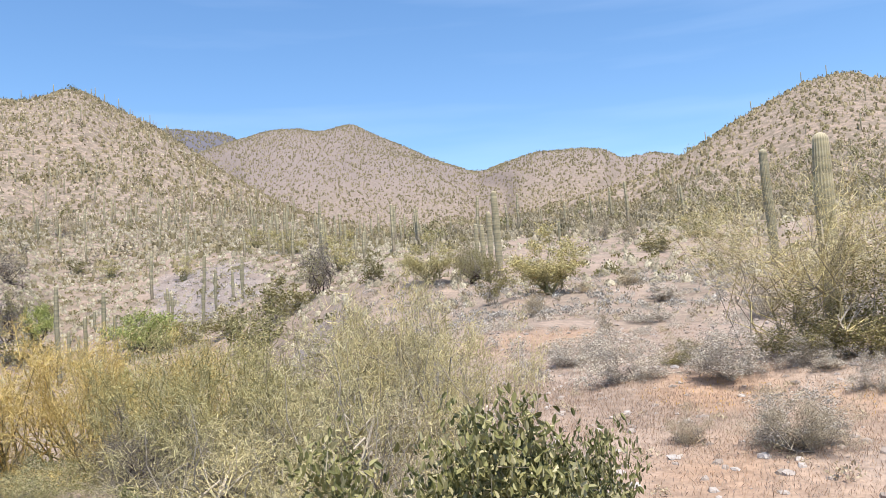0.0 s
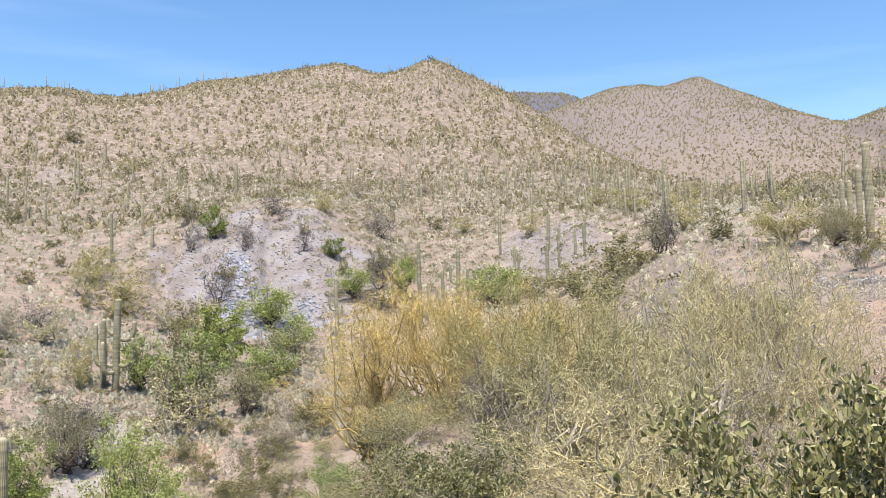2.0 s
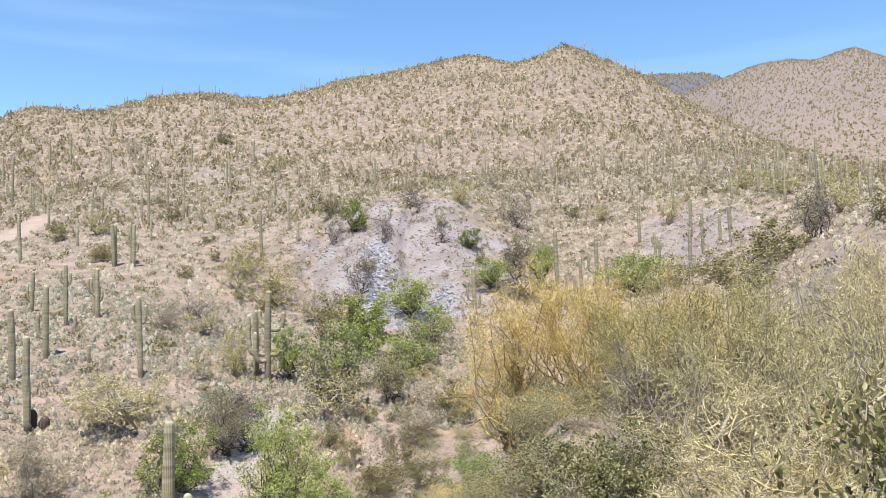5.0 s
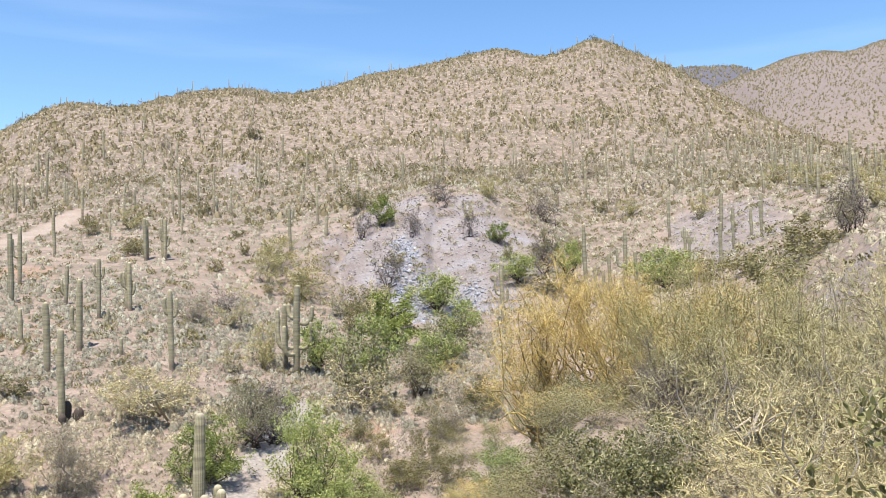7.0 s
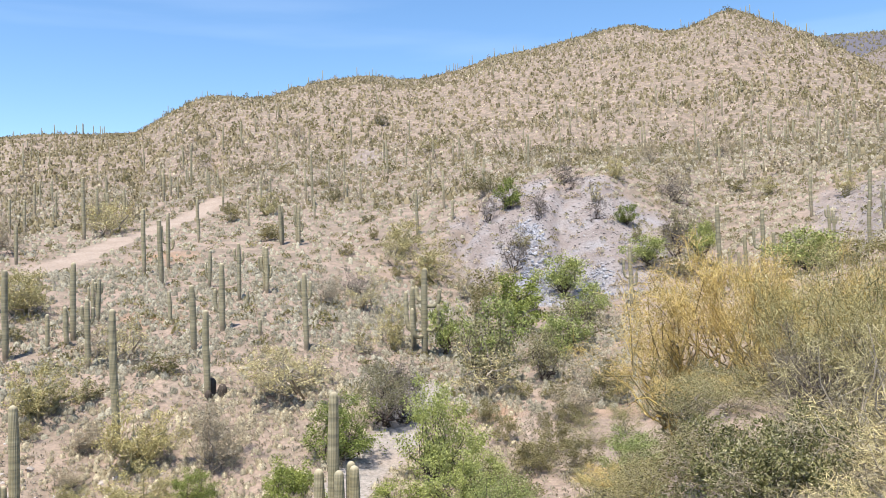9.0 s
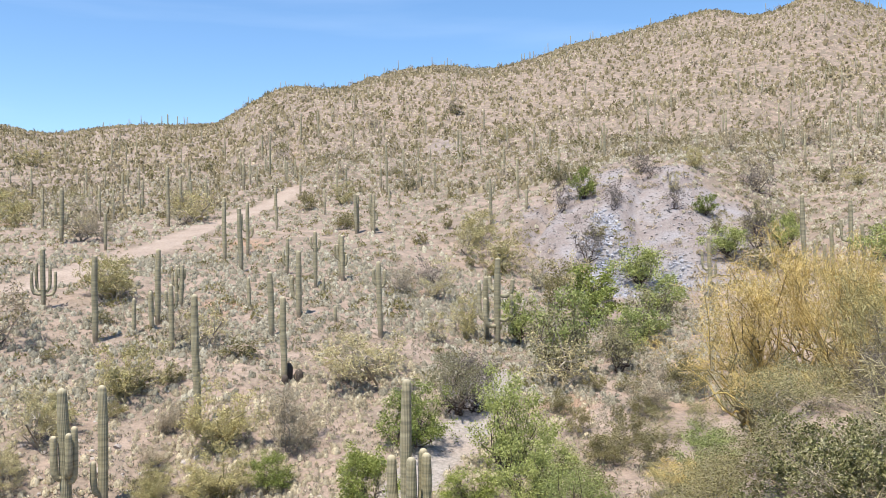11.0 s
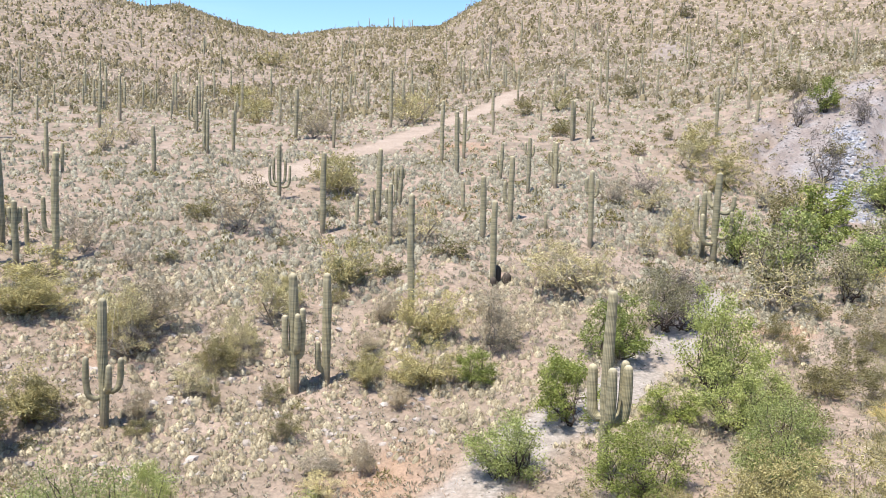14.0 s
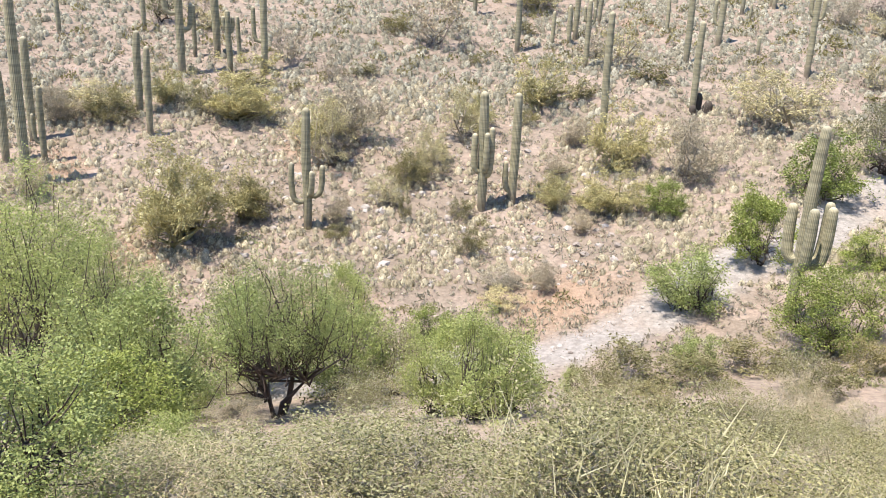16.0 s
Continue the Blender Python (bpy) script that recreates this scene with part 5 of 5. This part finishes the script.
plants("pale", "-62.4,-2.0,2.6,3.9 -63.9,23.1,3.3,4.0 -89.5,7.5,4.3,3.7 -100.3,32.3,5.1,5.1 -60.7,100.4,2.8,3.2 -109.1,49.8,4.9,6.6 -121.1,54.9,4.6,6.4")
plants("dry", "3.5,8.3,0.65,1.2 2.65,9.1,0.5,0.55 -11.6,5.4,0.34,0.9 -13.6,-3.7,0.9,1.0 4.4,22.1,0.6,0.6 -23.1,-1.7,2.4,2.0 9.6,24.0,1.1,2.1")
plants("dry", "3.3,28.3,0.6,1.0 3.8,32.4,0.7,1.3 -30.3,12.1,1.4,1.4 -31.5,10.7,1.0,2.0 -31.2,12.4,1.1,1.5 6.3,35.5,0.5,1.2 -37.3,4.4,1.8,1.6 -34.9,15.7,1.1,1.5 8.8,37.3,0.8,1.8")
plants("dry", "-40.4,-9.5,1.8,2.4 -36.0,21.6,3.3,3.6 -40.1,16.0,1.2,1.8 -44.7,5.7,3.5,3.8 -38.8,23.0,1.7,1.9 -42.7,18.4,1.6,2.0 -26.6,38.6,2.0,2.9 -47.3,-9.6,2.0,2.0 -52.2,5.6,2.3,2.0")
plants("dry", "-29.6,44.4,2.2,2.9 -55.3,3.2,3.3,2.9 -53.2,23.9,2.4,3.2 -31.3,49.7,1.6,2.4 -55.9,44.2,2.9,3.7 -38.3,60.6,2.0,3.0 -56.9,45.5,3.0,3.0 16.6,71.0,2.1,2.0 17.7,74.2,2.1,1.9")
plants("dry", "15.7,77.3,2.4,2.7 17.6,86.6,2.4,2.4 -93.9,32.5,4.1,4.1 -94.7,30.6,4.8,5.1")
plants("dry", "-57.1,109.3,5.1,5.1 -82.4,96.8,3.1,3.7 -74.3,133.1,4.2,5.3 -73.2,161.3,4.3,7.4")
plants("dry", "-205.3,154.5,3.9,4.6 -209.1,156.7,5.5,7.3 -208.6,191.1,5.9,7.9")
plants("palo", "-36.5,-3.0,4.8,4.4 4.9,36.7,3.0,4.7 -38.5,-0.1,2.8,2.9 -35.7,17.5,2.6,3.4 -37.3,15.0,2.0,2.3 -36.7,16.7,1.1,2.0 -39.1,19.3,3.7,4.6 -0.5,46.7,2.8,4.0 -45.2,13.1,2.0,2.8")
plants("palo", "-48.5,0.0,2.5,3.9 -47.0,17.2,3.1,3.8 -44.4,41.4,3.4,2.5 -66.5,23.9,2.9,4.9 23.6,72.8,2.4,4.7 -61.7,62.6,3.6,6.0 -10.5,88.7,4.3,5.5 -63.5,64.6,3.7,6.2 -68.9,66.1,3.6,4.9")
plants("palo", "-70.7,67.9,3.7,5.4 -57.3,89.0,2.5,2.6 -60.0,98.9,3.2,4.0 -36.1,117.8,3.8,3.4 -112.2,52.2,4.3,7.7 -21.6,122.6,3.6,6.0 -108.9,75.2,3.6,5.5 -50.5,128.0,2.8,4.5 -30.1,139.0,3.5,5.9")
plants("palo", "-139.1,35.1,4.4,7.9 -152.3,157.4,3.6,6.7 -252.8,68.7,5.4,9.0")
plants("olive", "4.1,14.4,0.5,1.0 -19.5,9.8,1.0,1.2 -19.8,13.1,1.3,2.2 -21.2,11.8,1.7,2.8 -20.5,15.5,1.2,2.5 -18.9,18.2,1.2,1.8 -15.9,28.1,1.4,2.8 -21.0,25.8,1.9,2.9 -34.4,10.0,1.4,1.6")
plants("olive", "2.4,35.9,2.1,1.4 -36.4,4.1,1.1,1.5 -21.2,31.0,1.6,2.4 -37.5,7.5,1.4,0.8 -23.5,30.4,1.6,2.4 -37.6,10.4,1.1,1.4 -24.2,31.6,1.5,2.2 -24.0,33.0,1.7,2.0 -40.5,8.4,1.8,2.2")
plants("olive", "-27.5,33.5,1.5,1.7 -27.0,36.2,0.9,0.9 -26.1,37.2,1.6,1.9 -30.4,35.3,2.0,2.0 -47.5,-6.8,1.7,2.7 2.1,48.8,2.4,2.7 -49.2,-2.0,2.1,2.1 -26.4,42.0,2.4,2.8 -29.6,41.1,1.2,1.9")
plants("olive", "-31.4,39.8,1.4,1.6 -47.0,20.2,1.2,2.0 -4.1,52.4,1.9,2.3 -27.8,45.0,1.5,2.6 -47.5,25.0,1.5,2.6 -60.1,11.1,1.5,2.1 -58.4,20.3,1.3,1.7 16.3,60.0,1.5,2.7 16.5,61.7,1.8,2.6")
plants("olive", "-14.9,66.2,3.3,6.5 -13.5,75.5,3.4,5.8 -50.0,58.5,4.2,3.4 -15.4,78.1,3.8,4.9 -20.8,80.9,2.9,4.6 -56.3,66.2,3.0,3.6 -63.9,60.5,1.2,1.8 -26.5,86.3,3.1,5.0 -41.5,81.1,3.1,5.0")
plants("olive", "-72.6,60.8,2.0,2.3 -49.5,85.6,2.2,1.9 -84.1,58.8,2.1,3.5 -77.9,69.9,1.7,2.2 -89.5,79.3,1.3,2.6 -77.2,91.5,3.3,4.1 -108.5,68.7,2.7,3.9 -57.8,132.2,3.2,4.0 -112.5,92.1,2.2,4.0")
plants("olive", "-205.7,189.7,5.1,5.9")
plants("thorn", "-54.6,85.2,4.5,2.6 -61.0,82.3,3.5,2.4 -67.5,80.2,4.3,3.0 -62.6,91.9,3.1,3.5 -65.7,95.0,3.2,4.0 -54.8,105.7,5.3,5.1 -57.4,72.4,5.7,3.9 -44.5,85.3,4.0,4.5 -58.9,50.6,2.9,3.7 -11.2,77.8,5.1,4.6 -42.8,5.0,1.5,2.6 -46.2,88.7,4.2,4.2 -60.5,81.4,3.2,2.1 -33.6,31.9,3.4,3.2")
plants("dry", "-65.8,-2.8,3.3,3.2 -95.2,10.7,2.6,3.2 -47.7,-9.3,2.0,1.9 -57.7,13.3,5.2,5.4")
plants("buck", "-22.6,34.4,1.1,2.1 -22.2,36.3,1.3,2 -22.7,39.9,1.4,2.2 -24.3,39.4,1.1,1.9 -24.9,37,1.1,1.8 -20.1,33.8,1.2,2.2 -23.5,33.7,1.1,2")
plants("olive", "-38.6,0.3,1.9,2.1 -48.6,-7.0,1.5,2.6")
plants("palo", "-49.8,-3.9,2.3,3.4 -48.5,0.1,2.4,4 -44.8,3.8,2.3,3.1 -37.2,-2.8,3.2,3.8 -51.9,0.4,2.4,4.3 -169.1,38.7,2.8,7.1 -65.9,22.8,3.2,3.8 -64,22.6,3.1,3.7 -47.2,18.1,3,4.2 -121,30.5,3.3,6.8")
plants("pale", "-48.6,-7.7,1.9,3.7 -39,6.8,1.5,2.4 -44.6,5,2.6,3.4 -29.6,10,1,1.9 -66.7,63.2,3.6,3.8 -54.7,66.3,3.9,4.1 -55.4,48.3,3.8,4 -45.9,43,2.9,3.9 -56.1,62.7,3.3,3.5")
plants("olive", "-38.4,0.3,2,2.4 -40.3,8.2,1.6,2 -54.3,15.6,1.1,1.6 -45.4,16.2,1.3,1.6 -61.6,11.4,1.2,2.6 -53.1,7.7,1,2.2 -38.6,15.4,1.3,1.7 -89.6,102.2,2.2,3.3 -115.5,72.9,1.8,2.8 -87.1,60.5,1.7,2.6 -61.2,61.2,1.4,1.8 -49.3,104.3,2.3,3.2 -59,76,1.9,2.6")
plants("gold", "-18.2,28.3,1.2,2.2")
plants("white", "2.9,13.2,0.8,1.5 3.6,8.6,0.6,1.15 2.7,16.5,0.6,1.6 5.5,10.6,0.5,0.8 4.3,12.5,0.7,1.4 5.5,12.3,0.5,1.1 6.3,24.7,0.6,1.4 8.8,31.9,0.7,1.8")
# ---- small things on the bank ----
DARK_STUMP = stone_material("dead_stump", (0.05, 0.04, 0.035), (0.08, 0.066, 0.055), (0.12, 0.10, 0.085))


def stump(x, y, high, wide):
    """A short, dark, round-topped dead cactus."""
    e = thing("cactus_stump", x, y, 40 * x, "short dark dead cactus stump at a saguaro's foot", "cactus", "cactus stumps")
    v, f, m = column([(0, 0, 0), (0.02, 0, high * 0.5), (0.03, 0.01, high)], [wide * 0.45, wide * 0.5, wide * 0.42], 9, 36, 8)
    part("trunk", mesh_of("stump_trunk", v, [f], DARK_STUMP, True), e)


stump(-43.42, 25.84, 1.05, 0.56)
stump(-42.78, 26.18, 0.77, 0.56)
stump(-42.94, 25.33, 0.55, 0.42)
